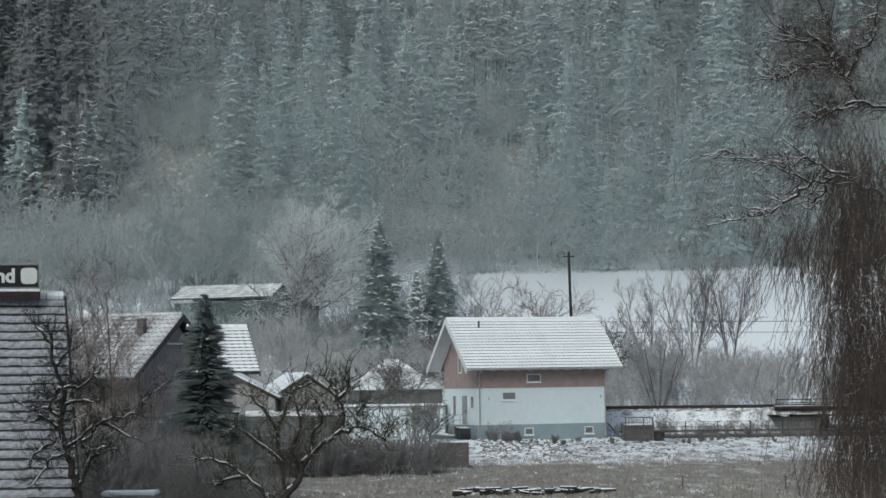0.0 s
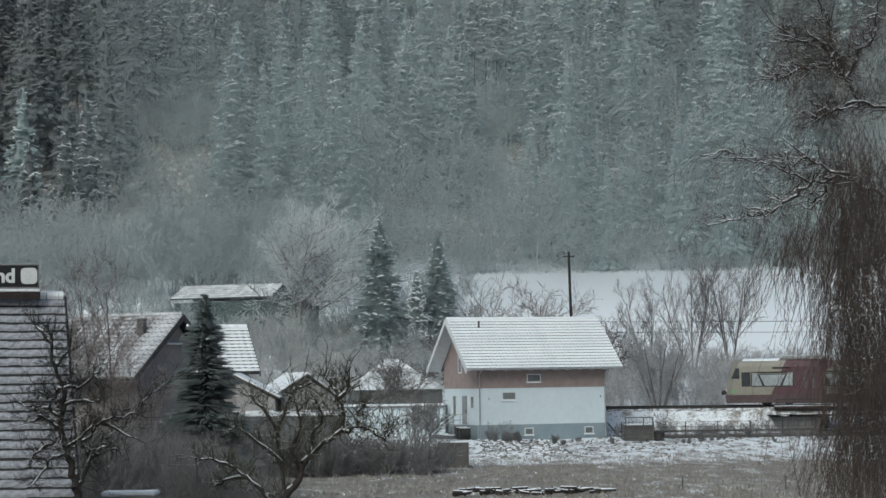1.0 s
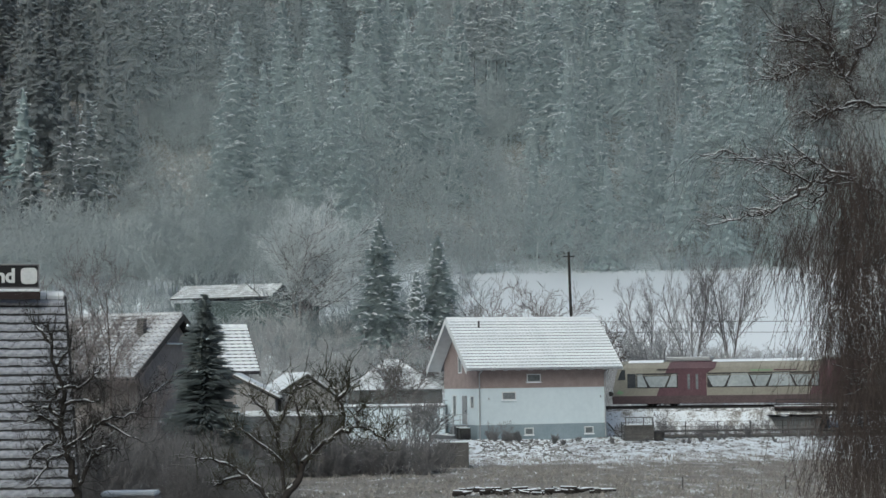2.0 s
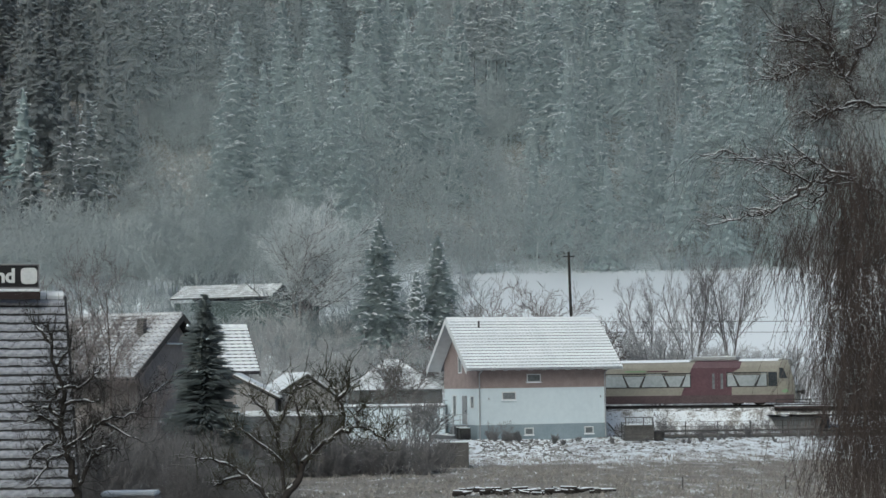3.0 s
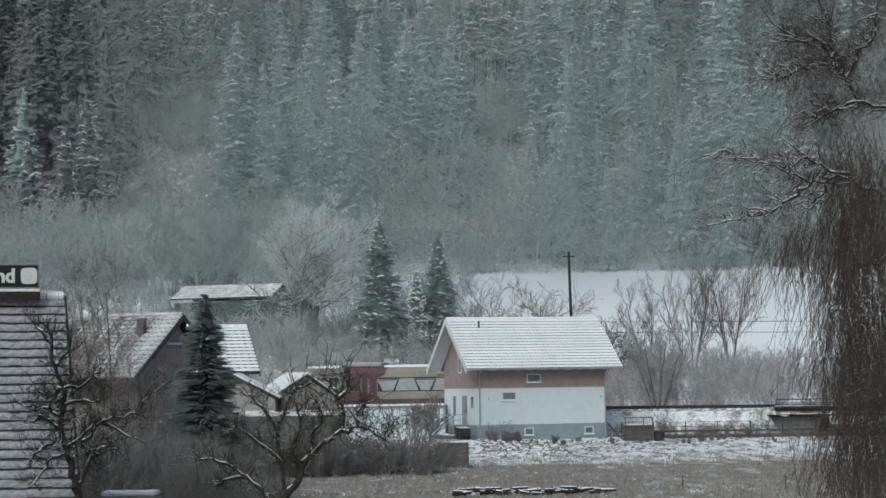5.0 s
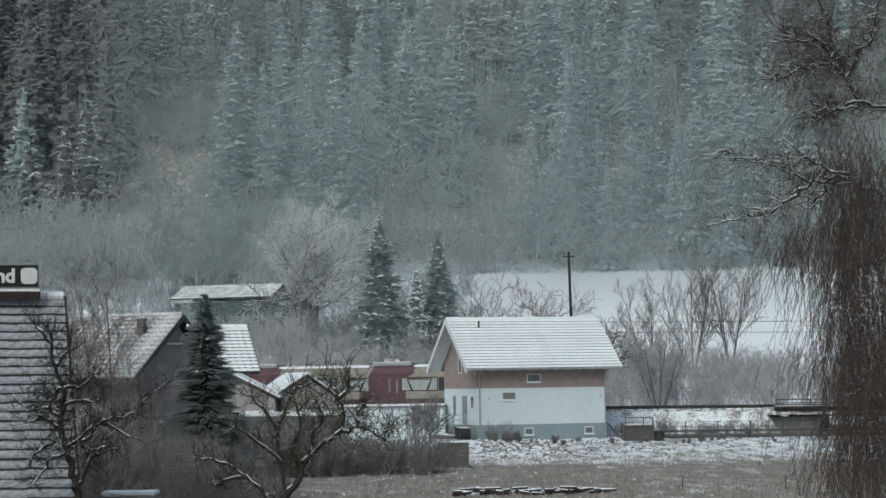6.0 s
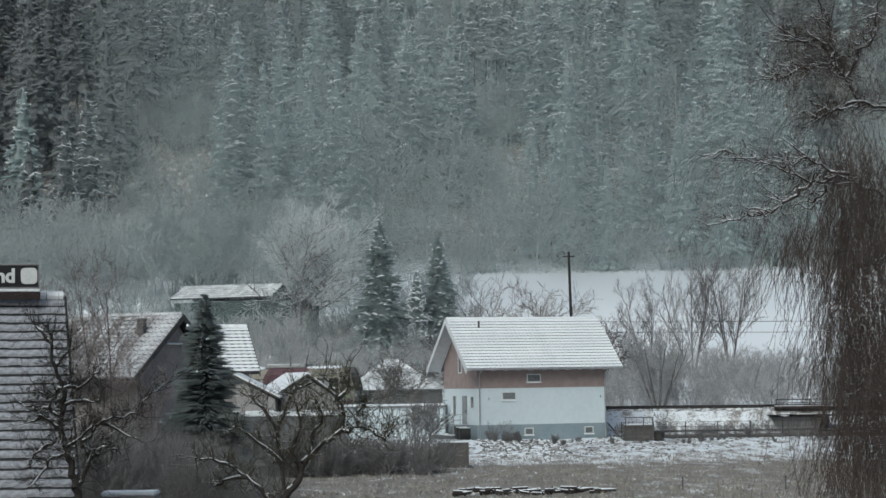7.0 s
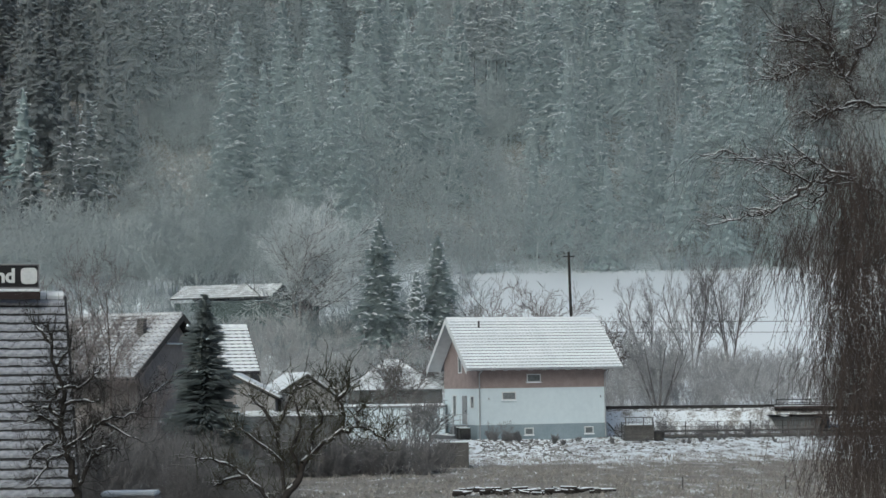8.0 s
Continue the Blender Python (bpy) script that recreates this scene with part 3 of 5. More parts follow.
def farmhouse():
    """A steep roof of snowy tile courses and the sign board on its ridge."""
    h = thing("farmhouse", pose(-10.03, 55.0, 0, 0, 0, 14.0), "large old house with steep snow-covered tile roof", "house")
    zr, ze, run = 6.93, 1.5, 5.6
    bm = prism(bmesh.new(), [(-run + 0.5, -0.6), (run - 0.5, -0.6), (run - 0.5, 1.75), (0, 6.8), (-run + 0.5, 1.75)], "x", -16, -0.35)
    part("wall", bm, GREYWALL, h)
    rise = zr - ze
    slope, ang, n = math.hypot(run, rise), math.atan2(rise, run), 24
    bm = prism(bmesh.new(), [(-run, ze), (0, zr), (run, ze), (run, ze - 0.16), (0, zr - 0.16), (-run, ze - 0.16)], "x", -16.2, 0)
    roof = part("roof", bm, TILE_DARK, h)
    d, tw = slope / n, 0.30
    tile = course_mesh(tw - 0.002, d * 0.71, TILE_GREY, 0.06, 0.15, 0.022)
    rest = course_mesh(16.2 - 12 * tw, d * 0.71, TILE_GREY, 0.06, 0.3, 0.022)
    back = course_mesh(16.2, d * 0.71, TILE_GREY, 0.055, 0.3, 0.006)
    rng = random.Random(4)
    for k in range(n):
        f = k / n
        row = Matrix.Translation((0, -run + run * f, ze + rise * f + 0.012)) @ Matrix.Rotation(ang, 4, "X")
        for c in range(12):
            jog = Matrix.Translation((-tw * (c + 1), rng.uniform(-0.016, 0.016), rng.uniform(0, 0.012)))
            part("tile", tile, None, roof, m=row @ jog)
        part("tile_course", rest, None, roof, m=row @ Matrix.Translation((-16.2, 0, 0)))
        part("tile_course", back, None, roof, m=Matrix.Translation((0, run - run * f, ze + rise * f + 0.012)) @ Matrix.Rotation(math.pi, 4, "Z") @ Matrix.Rotation(ang, 4, "X"))
    for k in range(36):
        part("ridge_tile", rod(bmesh.new(), (-0.45 * k - 0.02, 0, zr + 0.04), (-0.45 * k - 0.44, 0, zr + 0.04), 0.13, 0.12, 8), TILE_SNOW, roof)
    bm = prism(bmesh.new(), [(-run, ze + 0.02), (0, zr + 0.02), (0, zr - 0.3), (-run, ze - 0.3)], "x", 0.005, 0.05)
    part("verge_board", bm, WEATHERED, roof)
    clip = bpy.data.meshes.new("verge_tile")
    bm = boxed(-0.06, 0.0, -0.02, d * 0.86, -0.08, 0.085, 0.02)
    bm.to_mesh(clip)
    bm.free()
    clip.materials.append(TILE_DARK)
    for k in range(n):
        f = k / n
        part("verge_tile", clip, None, roof, m=Matrix.Translation((0.06, -run + run * f, ze + rise * f + 0.012)) @ Matrix.Rotation(ang, 4, "X"))
    # sign on the ridge
    s = thing("sign", pose(-9.95, 55.0, 0, 0, 0, 14.0), "black roof sign with white letters and emblem", "sign")
    x0, x1, y, z0, z1 = -6.2, -0.74, -0.55, 6.98, 7.78
    part("board", boxed(x0, x1, y, y + 0.14, z0 + 0.18, z1, 0.015), SIGNBLACK, s)
    for a in ((x0, x1, z1 - 0.035, z1), (x0, x1, z0 + 0.16, z0 + 0.20), (x1 - 0.035, x1, z0 + 0.2, z1 - 0.035)):
        part("frame", boxed(a[0], a[1], y - 0.03, y - 0.004, a[2], a[3]), SIGNGREY, s)
    part("base_beam", boxed(x0, x1 + 0.02, y - 0.03, y + 0.2, z0 - 0.12, z0 + 0.08), MAROON, s, "rusty red base beam")
    part("snow", boxed(x0, x1 + 0.01, y - 0.04, y + 0.2, z0 + 0.082, z0 + 0.155, 0.02), SNOW, s)
    rim = []
    for cx, cz, a0 in ((0.11, 0.11, 0), (-0.11, 0.11, 90), (-0.11, -0.11, 180), (0.11, -0.11, 270)):
        rim += [(-1.01 + cx + 0.1 * math.cos(radians(a0 + q)), z0 + 0.49 + cz + 0.1 * math.sin(radians(a0 + q))) for q in (0, 30, 60, 90)]
    bm = prism(bmesh.new(), rim, "y", y - 0.035, y - 0.003)
    emblem = part("emblem", bm, SIGNWHITE, s, "white rounded emblem")
    part("mark", rod(bmesh.new(), (-1.01, y - 0.044, z0 + 0.49), (-1.01, y - 0.037, z0 + 0.49), 0.13, None, 14), TRIMW, emblem)
    cu = bpy.data.curves.new("letters", "FONT")
    cu.body, cu.size, cu.extrude, cu.offset, cu.align_x = "nd", 0.50, 0.012, 0.02, "RIGHT"
    t = new("letters", cu)
    t.parent = s
    t.matrix_basis = Matrix.Translation((-1.36, y - 0.02, z0 + 0.33)) @ Matrix.Rotation(radians(90), 4, "X")
    cu.materials.append(SIGNWHITE)
    for x in (-5.5, -3.2, -1.05):
        part("strut", boxed(x, x + 0.06, y + 0.14, 0.1, z0 - 0.1, z0 + 0.02), DARKMETAL, s)


def village_houses():
    # dark-walled house whose ridge runs along the view's breadth, gable to the east
    h = thing("village_house", pose(-11.15, 89.0, 0, 0, 0, -20.0), "dark-walled village house with thinly snowed tile roof", "house")
    bm = prism(bmesh.new(), [(-3.2, -0.5), (3.2, -0.5), (3.2, 5.0), (0, 7.45), (-3.2, 5.0)], "x", -9.5, -0.4)
    part("wall", bm, DARKWALL, h)
    gable_roof(h, -9.9, 0, -4.4, 4.4, 4.95, 7.62, 14, TILE_THIN, board=WEATHERED)
    part("chimney", boxed(-1.35, -1.05, -1.6, -1.3, 6.0, 7.45), WEATHERED, h, "dark brown brick chimney")
    part("sill", boxed(-0.40, -0.2, -1.0, 0.4, 6.35, 6.42), SNOW, h, "snowy gable ledge")
    # house with bold snowy courses behind the spruce
    m = thing("tiled_house", pose(-12.3, 130.0, -1.67, 0, 0, 15.0) @ Matrix.Diagonal((1.37, 1.37, 1.37, 1)), "house with dark tile courses striped by snow", "house")
    bm = prism(bmesh.new(), [(-2.6, -0.5), (3.0, -0.5), (3.0, 4.6), (0.2, 7.0), (-2.6, 4.7)], "x", -6.0, -0.3)
    part("wall", bm, DARKWALL, m)
    gable_roof(m, -6.3, 0, -3.2, 3.2, 5.2, 7.22, 13, TILE_SNOW, cover=0.66, board=WEATHERED)


def sheds():
    s = thing("shed", pose(-7.95, 120.0, 0, 0, 0, 18.0), "dark gabled shed with snow on one slope", "shed")
    bm = prism(bmesh.new(), [(-1.5, -0.4), (1.9, -0.4), (1.9, 3.75), (0, 5.0), (-1.5, 4.15)], "y", 0, 5)
    part("wall", bm, SHEDWALL, s)
    for a, b, mat in (((0, 5.22), (-1.8, 4.1), SNOW), ((0, 5.22), (2.15, 3.62), SNOW)):
        bm = prism(bmesh.new(), [a, b, (b[0], b[1] - 0.1), (a[0], a[1] - 0.1)], "y", -0.3, 5.2)
        part("roof", bm, WEATHERED, s)
        up = 0.09
        bm = prism(bmesh.new(), [(a[0], a[1] + up), (b[0] * 0.98, b[1] + up), (b[0] * 0.98, b[1] + 0.004), (a[0], a[1] + 0.004)], "y", -0.28, 5.18)
        part("snow", bm, SNOW, s)
    part("door", boxed(-0.6, 0.5, -0.06, -0.004, 0, 2.2), DARKWALL, s)
    a = thing("lean_to", pose(-10.6, 118.0, 0, 0, 0, 0), "lean-to shed with bright snow on its sloping roof", "shed")
    bm = prism(bmesh.new(), [(-1.2, -0.4), (1.0, -0.4), (1.0, 3.8), (-1.2, 5.0)], "y", 0, 4)
    part("wall", bm, SHEDWALL, a)
    bm = prism(bmesh.new(), [(-1.35, 5.2), (1.3, 3.86), (1.3, 3.76), (-1.35, 5.1)], "y", -0.25, 4.2)
    part("roof", bm, WEATHERED, a)
    bm = prism(bmesh.new(), [(-1.33, 5.32), (1.28, 3.98), (1.28, 3.865), (-1.33, 5.205)], "y", -0.23, 4.18)
    part("snow", bm, SNOW, a)
    # house with a hipped roof beyond the railway
    z0 = float(ground_height(-5, 218))
    h = thing("hipped_house", pose(-5.0, 213.0, z0, 0, 0, 0), "low house with hipped roof under patchy snow", "house")
    e = 4.0 - z0
    part("wall", boxed(-4.9, 4.7, 0.4, 9.6, -2.5, e), WEATHERED, h)
    bm = bmesh.new()
    c = [bm.verts.new(p) for p in ((-5.3, 0, e), (5.1, 0, e), (5.1, 10, e), (-5.3, 10, e))]
    t = [bm.verts.new(p) for p in ((-1.2, 5.0, e + 3.15), (0.2, 5.0, e + 3.15))]
    for f in ((c[0], c[1], t[1], t[0]), (c[1], c[2], t[1]), (c[2], c[3], t[0], t[1]), (c[3], c[0], t[0]), (c[3], c[2], c[1], c[0])):
        bm.faces.new(f)
    part("roof", bm, TILE_PATCHY, h, "grey roof half covered by snow")
    # far barn at the wood's edge
    zb = float(ground_height(-24, 258))
    b = thing("barn", pose(-22.0, 259.0, zb, 0, 0, -20.0), "long dark green barn with snow-covered roof", "barn")
    part("wall", boxed(-13, 4.2, 0.5, 6.5, -2.5, 15.2 - zb), BARNGREEN, b, "dark green boarded wall")
    e = 15.75 - zb
    gable_roof(b, -13.4, 0.6, 0.0, 7.0, e, e + 1.6, 6, TILE_PATCHY, board=WEATHERED)
    bm = prism(bmesh.new(), [(-0.2, e - 0.2), (7.2, e - 0.5), (7.2, e - 0.65), (-0.2, e - 0.35)], "x", 0.62, 5.4)
    part("canopy", bm, WEATHERED, b, "low dark side roof")


def garden_wall():
    g = thing("garage", pose(-8.44, 161.5, 0.0, 0, 0, -5.0), "low white flat-roofed garage with a snow cap", "garage")
    part("wall", boxed(-0.1, 8.4, 0, 4.6, -0.4, 2.72), PLASTER, g)
    part("roof_edge", boxed(-0.25, 8.45, -0.15, 4.75, 2.72, 2.86), GREYWALL, g)
    part("snow", boxed(-0.25, 8.45, -0.17, 4.75, 2.864, 2.99, 0.04), SNOW, g)
    # dark retaining box at the path's end by the house
    b = thing("retaining_box", pose(-0.45, 119.0, 0.42, 0, 0, 2.0), "dark concrete box with snow along its top", "concrete box")
    part("wall", boxed(0, 1.75, 0, 1.8, -1.0, 0.74, 0.02), WEATHERED, b)
    part("snow", boxed(-0.03, 1.78, -0.03, 1.8, 0.744, 0.81, 0.02), SNOW, b)
    # snow-capped wall between the gardens
    w = thing("garden_wall", pose(-11.9, 116.0, 0, 0, 0, 0), "old stone garden wall under a lumpy snow cap", "wall")
    part("wall", boxed(0, 6.3, 0, 0.5, -0.6, 2.85), STONE, w)
    rr = random.Random(6)
    for k in range(16):
        x = k * 0.4
        part("snow", boxed(x - 0.03, x + rr.uniform(0.36, 0.43), -0.05, 0.55, 2.853, 2.95 + rr.uniform(0.05, 0.3), 0.04), SNOW, w)
    # slatted compost crate with a wire basket on top
    c = thing("crate", on_ground(13.8, 150.0, 4), "grey slatted timber crate with wire basket on top", "crate")
    for k in range(9):
        for y in (-0.6, 0.55):
            part("slat", boxed(-1.05, 1.05, y, y + 0.04, 0.05 + k * 0.125, 0.15 + k * 0.125), WEATHERED, c)
        for x in (-1.05, 1.01):
            part("slat", boxed(x, x + 0.04, -0.55, 0.54, 0.05 + k * 0.125, 0.15 + k * 0.125), WEATHERED, c)
    for x in (-1.0, 0.28, 0.96):
        part("post", boxed(x, x + 0.06, -0.54, -0.48, 0, 1.72), WEATHERED, c)
    part("rail", boxed(-1.05, 1.05, -0.55, -0.49, 1.66, 1.72), WEATHERED, c)
    bm = bmesh.new()
    for k in range(11):
        rod(bm, (-0.95 + k * 0.19, -0.5, 1.15), (-0.95 + k * 0.19, -0.5, 1.66), 0.012, None, 4)
    part("wire_basket", bm, GALV, c)
    part("snow", boxed(-0.98, 0.98, -0.52, 0.54, 1.05, 1.2, 0.04), SNOW, c)
    d = thing("water_butt", on_ground(15.25, 149.6), "small dark plastic bin beside the crate", "bin")
    part("body", rod(bmesh.new(), (0, 0, 0), (0, 0, 0.62), 0.36, 0.4, 14), DARKMETAL, d)
    part("lid", rod(bmesh.new(), (0, 0, 0.62), (0, 0, 0.72), 0.42, 0.3, 14), DARKMETAL, d)


def railway():
    # ballast bed and track
    t = thing("railway_track", pose(0, 0, 0), "single railway track on a ballast embankment", "railway track", kind="structure")
    for off in (-0.7175, 0.7175):
        bm = bmesh.new()
        a, b = track_point(-60, off), track_point(120, off)
        d = (b - a).normalized()
        for (w, z0, z1) in ((0.036, -0.04, 0.0), (0.014, -0.12, -0.04), (0.07, -0.15, -0.12)):
            n = Vector((SIN_T, COS_T, 0))
            q = [p + n * s * w + Vector((0, 0, z)) for p in (a, b) for s in (-1, 1) for z in (z0, z1)]
            v = [bm.verts.new(p) for p in q]
            for f in ((0, 1, 3, 2), (4, 6, 7, 5), (0, 4, 5, 1), (2, 3, 7, 6), (1, 5, 7, 3), (0, 2, 6, 4)):
                bm.faces.new([v[i] for i in f])
        part("rail", bm, DARKMETAL, t)
    bm = bmesh.new()
    for s0, s1 in ((-40, 110),):
        ring = []
        for s_at in (s0, s1):
            ring.append([bm.verts.new(track_point(s_at, o, u)) for o, u in ((-2.5, -0.75), (-1.75, -0.19), (1.75, -0.19), (2.5, -0.75))])
        for k in range(4):
            bm.faces.new((ring[0][k], ring[1][k], ring[1][(k + 1) % 4], ring[0][(k + 1) % 4]))
        bm.faces.new(ring[0])
        bm.faces.new(ring[1][::-1])
    part("ballast", bm, BALLAST, t, "snow-speckled ballast bed")
    sl = bpy.data.meshes.new("sleeper")
    bm = boxed(-0.13, 0.13, -1.3, 1.3, -0.26, -0.152, 0.015)
    bm.to_mesh(sl)
    bm.free()
    sl.materials.append(UNDER)
    turn = Matrix.Rotation(math.atan2(SIN_T, -COS_T), 4, "Z")
    for k in range(150):
        s = -38 + k * 0.62
        part("sleeper", sl, None, t, m=Matrix.Translation(track_point(s)) @ turn)
    # dark cable trough along the near shoulder
    c = thing("cable_trough", pose(0, 0, 0), "long dark cable trough along the embankment's edge", "cable trough")
    unit = bpy.data.meshes.new("trough_unit")
    bm = boxed(-0.98, 0.98, -0.2, 0.2, 0, 0.13, 0.02)
    bm.to_mesh(unit)
    bm.free()
    unit.materials.append(DARKMETAL)
    for k in range(26):
        s = -5.0 + 2.0 * k
        part("trough_unit", unit, None, c, m=Matrix.Translation(track_point(s, -1.62, -0.24)) @ turn)
    # girder bridge
    g = thing("railway_bridge", Matrix.Translation(track_point(-13.3, -1.9, 0)) @ Matrix.Rotation(math.atan2(-SIN_T, COS_T), 4, "Z"), "dark steel girder bridge with a railing", "bridge")
    part("girder", boxed(-6.4, 9.5, -0.25, 0.25, -0.78, -0.30, 0.02), DARKMETAL, g)
    part("flange", boxed(-6.6, 9.6, -0.36, 0.36, -0.30, -0.24), DARKMETAL, g)
    part("deck", boxed(-6.3, 9.5, -0.8, 4.6, -0.24, -0.1), UNDER, g)
    part("girder", boxed(-6.0, 9.5, 3.3, 3.8, -0.95, -0.26, 0.02), DARKMETAL, g)
    part("snow", boxed(-6.3, 9.5, -0.78, -0.1, -0.098, -0.05), SNOW, g)
    for z in (0.15, 0.42):
        part("railing", boxed(-6.2, 9.5, -0.76, -0.71, z - 0.03, z + 0.03), DARKMETAL, g)
    for k in range(7):
        part("post", boxed(-6.2 + k * 2.6, -6.12 + k * 2.6, -0.77, -0.7, -0.1, 0.45), DARKMETAL, g)
    ab = part("abutment", boxed(-8.2, -3.0, 0.2, 5.0, -3.0, -0.97), STONE, g)
    part("abutment", boxed(9.0, 13.0, -0.6, 5.0, -3.2, -0.4), STONE, g)
    # mesh fence along the foot of the bank
    f = thing("fence", pose(0, 0, 0), "low wire fence with thin posts", "fence")
    a = Vector((12.9, 153.5, 0.28))
    b = Vector((36.0, 150.0, 0.3))
    for k in range(11):
        p = a.lerp(b, k / 10)
        part("post", rod(bmesh.new(), p, p + Vector((0, 0, 1.25)), 0.035), DARKMETAL, f)
    for z in (0.12, 0.5, 0.85, 1.2):
        part("wire", rod(bmesh.new(), a + Vector((0, 0, z)), b + Vector((0, 0, z)), 0.012, None, 4), DARKMETAL, f)
    k = thing("border_beam", pose(0, 0, 0), "long dark timber beam edging the garden", "timber beam")
    part("beam", rod(bmesh.new(), (15.6, 151.0, 0.5), (37.0, 148.2, 0.55), 0.13, None, 6), WEATHERED, k)
    part("beam", rod(bmesh.new(), (12.6, 152.0, 0.85), (37.0, 149.2, 0.9), 0.06, None, 6), WEATHERED, k)


def utility_pole():
    z = float(ground_height(12.0, 195))
    p = thing("utility_pole", pose(12.05, 195, z, 0, -1.2, 0), "dark wooden utility pole with insulators", "utility pole")
    h = 16.7 - z
    part("pole", rod(bmesh.new(), (0, 0, -0.5), (0, 0, h), 0.17, 0.12, 10), BARK_WET, p)
    part("crossarm", boxed(-0.55, 0.55, -0.06, 0.06, h - 0.5, h - 0.38), DARKMETAL, p)
    for drop in (6.55, 7.55):
        bm = bmesh.new()
        pts = [Vector((58.0 * k / 14, 0, h - drop - 1.2 * math.sin(math.pi * k / 14) * 0.25 - 58.0 * k / 14 * 0.021)) for k in range(15)]
        for a, b in zip(pts, pts[1:]):
            rod(bm, a, b, 0.018, None, 4)
        part("cable", bm, DARKMETAL, p, "thin dark overhead cable")
    for x in (-0.48, 0.0, 0.48):
        part("insulator", rod(bmesh.new(), (x, 0, h - 0.38), (x, 0, h - 0.12), 0.06, 0.04, 8), GALV, p)


# ---- the railcar ----
def railcar():
    """Local x runs forward; origin at rail level in the middle."""
    T = thing("railcar", pose(0, 0, 0), "cream and crimson diesel railcar running on the track", "train")
    H = 12.64
    zs, zc, w = 0.16, 0.80, 1.45

    # body: rounded section swept along x, with raked and rounded ends
    sec = []
    for a, b in ((-w, zs), (-w, 1.4), (-w + 0.01, 2.5), (-w + 0.10, 3.05), (-w + 0.30, 3.40), (-w + 0.65, 3.54), (0, 3.58)):
        sec.append((a, b))
    sec = sec + [(-a, b) for a, b in sec[-2::-1]]
    bm = bmesh.new()

    def nose(z):
        return H - 0.12 - 0.05 * max(0, 1.0 - z) - (0.0 if z < 1.25 else 0.62 * (z - 1.25) / 2.3 * (0.6 + 0.4 * (z - 1.25) / 2.3))
    rings = []
    xs = [("back", 0.62), ("back", 1.0), ("mid", None), ("front", 1.0), ("front", 0.62)]
    for tag, squeeze in xs:
        ring = []
        for y, z in sec:
            if tag == "mid":
                ring.append(bm.verts.new((0, y, z)))
                continue
            sg = 1 if tag == "front" else -1
            yy = y * (0.70 if squeeze < 1 else 1.0)
            xx = nose(z) if squeeze < 1 else nose(z) - 0.55
            ring.append(bm.verts.new((sg * xx, yy, z)))
        rings.append(ring)
    for a, b in zip(rings, rings[1:]):
        for i in range(len(a) - 1):
            bm.faces.new((a[i], b[i], b[i + 1], a[i + 1]))
        bm.faces.new((a[-1], b[-1], b[0], a[0]))
    bm.faces.new(rings[0])
    bm.faces.new(rings[-1][::-1])
    body = part("body", bm, CREAM, T, "cream painted body")
    # everything on a side is laid out once and mirrored to the other
    for side in (1, -1):
        def skin(outline, lo, hi, mat, name, parent, label=""):
            pts = [(x * side, z) for x, z in outline]
            a, b = (w + lo, w + hi)
            bm = prism(bmesh.new(), pts, "y", side * a, side * b)
            return part(name, bm, mat, parent, label)
        skin([(-H + 0.2, zs), (H - 0.2, zs), (H - 0.15, zc), (-H + 0.15, zc)], 0.002, 0.012, SKIRT, "skirt_panel", T, "dull crimson skirt panel")
        for c in (6.9, -5.35):
            # slanted crimson door bay
            bay = skin([(c + 1.9, zc), (c - 2.2, zc), (c - 2.2, 2.55), (c - 2.9, 2.95), (c + 1.0, 2.95)], 0.003, 0.012, CRIMSON, "door_bay", T, "slanted crimson door bay")
            upper = [(1.45, 2.95), (1.385, 3.06), (1.17, 3.41), (0.81, 3.55)]
            bm = bmesh.new()
            ends = []
            for yy, z in upper:
                ends.append([bm.verts.new((side * xx, side * (yy + o), z + o * 0.8)) for xx in (c + 1.0 - (z - 2.95) * 0.45, c - 2.9 - (z - 2.95) * 0.2) for o in (0.002, 0.014)])
            for a, b in zip(ends, ends[1:]):
                bm.faces.new((a[1], a[3], b[3], b[1]))
                bm.faces.new((a[0], b[0], b[2], a[2]))
                bm.faces.new((a[0], a[1], b[1], b[0]))
                bm.faces.new((a[2], b[2], b[3], a[3]))
            bm.faces.new((ends[0][0], ends[0][2], ends[0][3], ends[0][1]))
            bm.faces.new((ends[-1][0], ends[-1][1], ends[-1][3], ends[-1][2]))
            part("roof_band", bm, CRIMSON, bay)
            for dx in (-1.75, -1.07):
                skin([(c + dx, 0.95), (c + dx + 0.64, 0.95), (c + dx + 0.64, 2.75), (c + dx, 2.75)], 0.013, 0.024, CRIMSON, "door", bay)
                skin([(c + dx + 0.22, 1.3), (c + dx + 0.42, 1.3), (c + dx + 0.42, 2.5), (c + dx + 0.22, 2.5)], 0.025, 0.030, PALE_GLASS, "door_glass", bay)
        # driver's window and door panel at both ends
        for e in (1, -1):
            skin([(e * (H - 0.62), 2.08), (e * (H - 1.28), 2.08), (e * (H - 1.28), 2.9), (e * (H - 0.98), 2.9)], 0.004, 0.014, GLASS, "cab_window", body)
            skin([(e * (H - 1.45), 1.45), (e * (H - 2.15), 1.45), (e * (H - 2.15), 2.58), (e * (H - 1.45), 2.58)], 0.004, 0.014, GLASS, "cab_door_glass", body)
            skin([(e * (H - 0.5), 1.0), (e * (H - 0.9), 0.92), (e * (H - 1.15), 1.08), (e * (H - 0.75), 1.28)], 0.004, 0.010, GREENLOGO, "emblem", body, "dull green emblem")
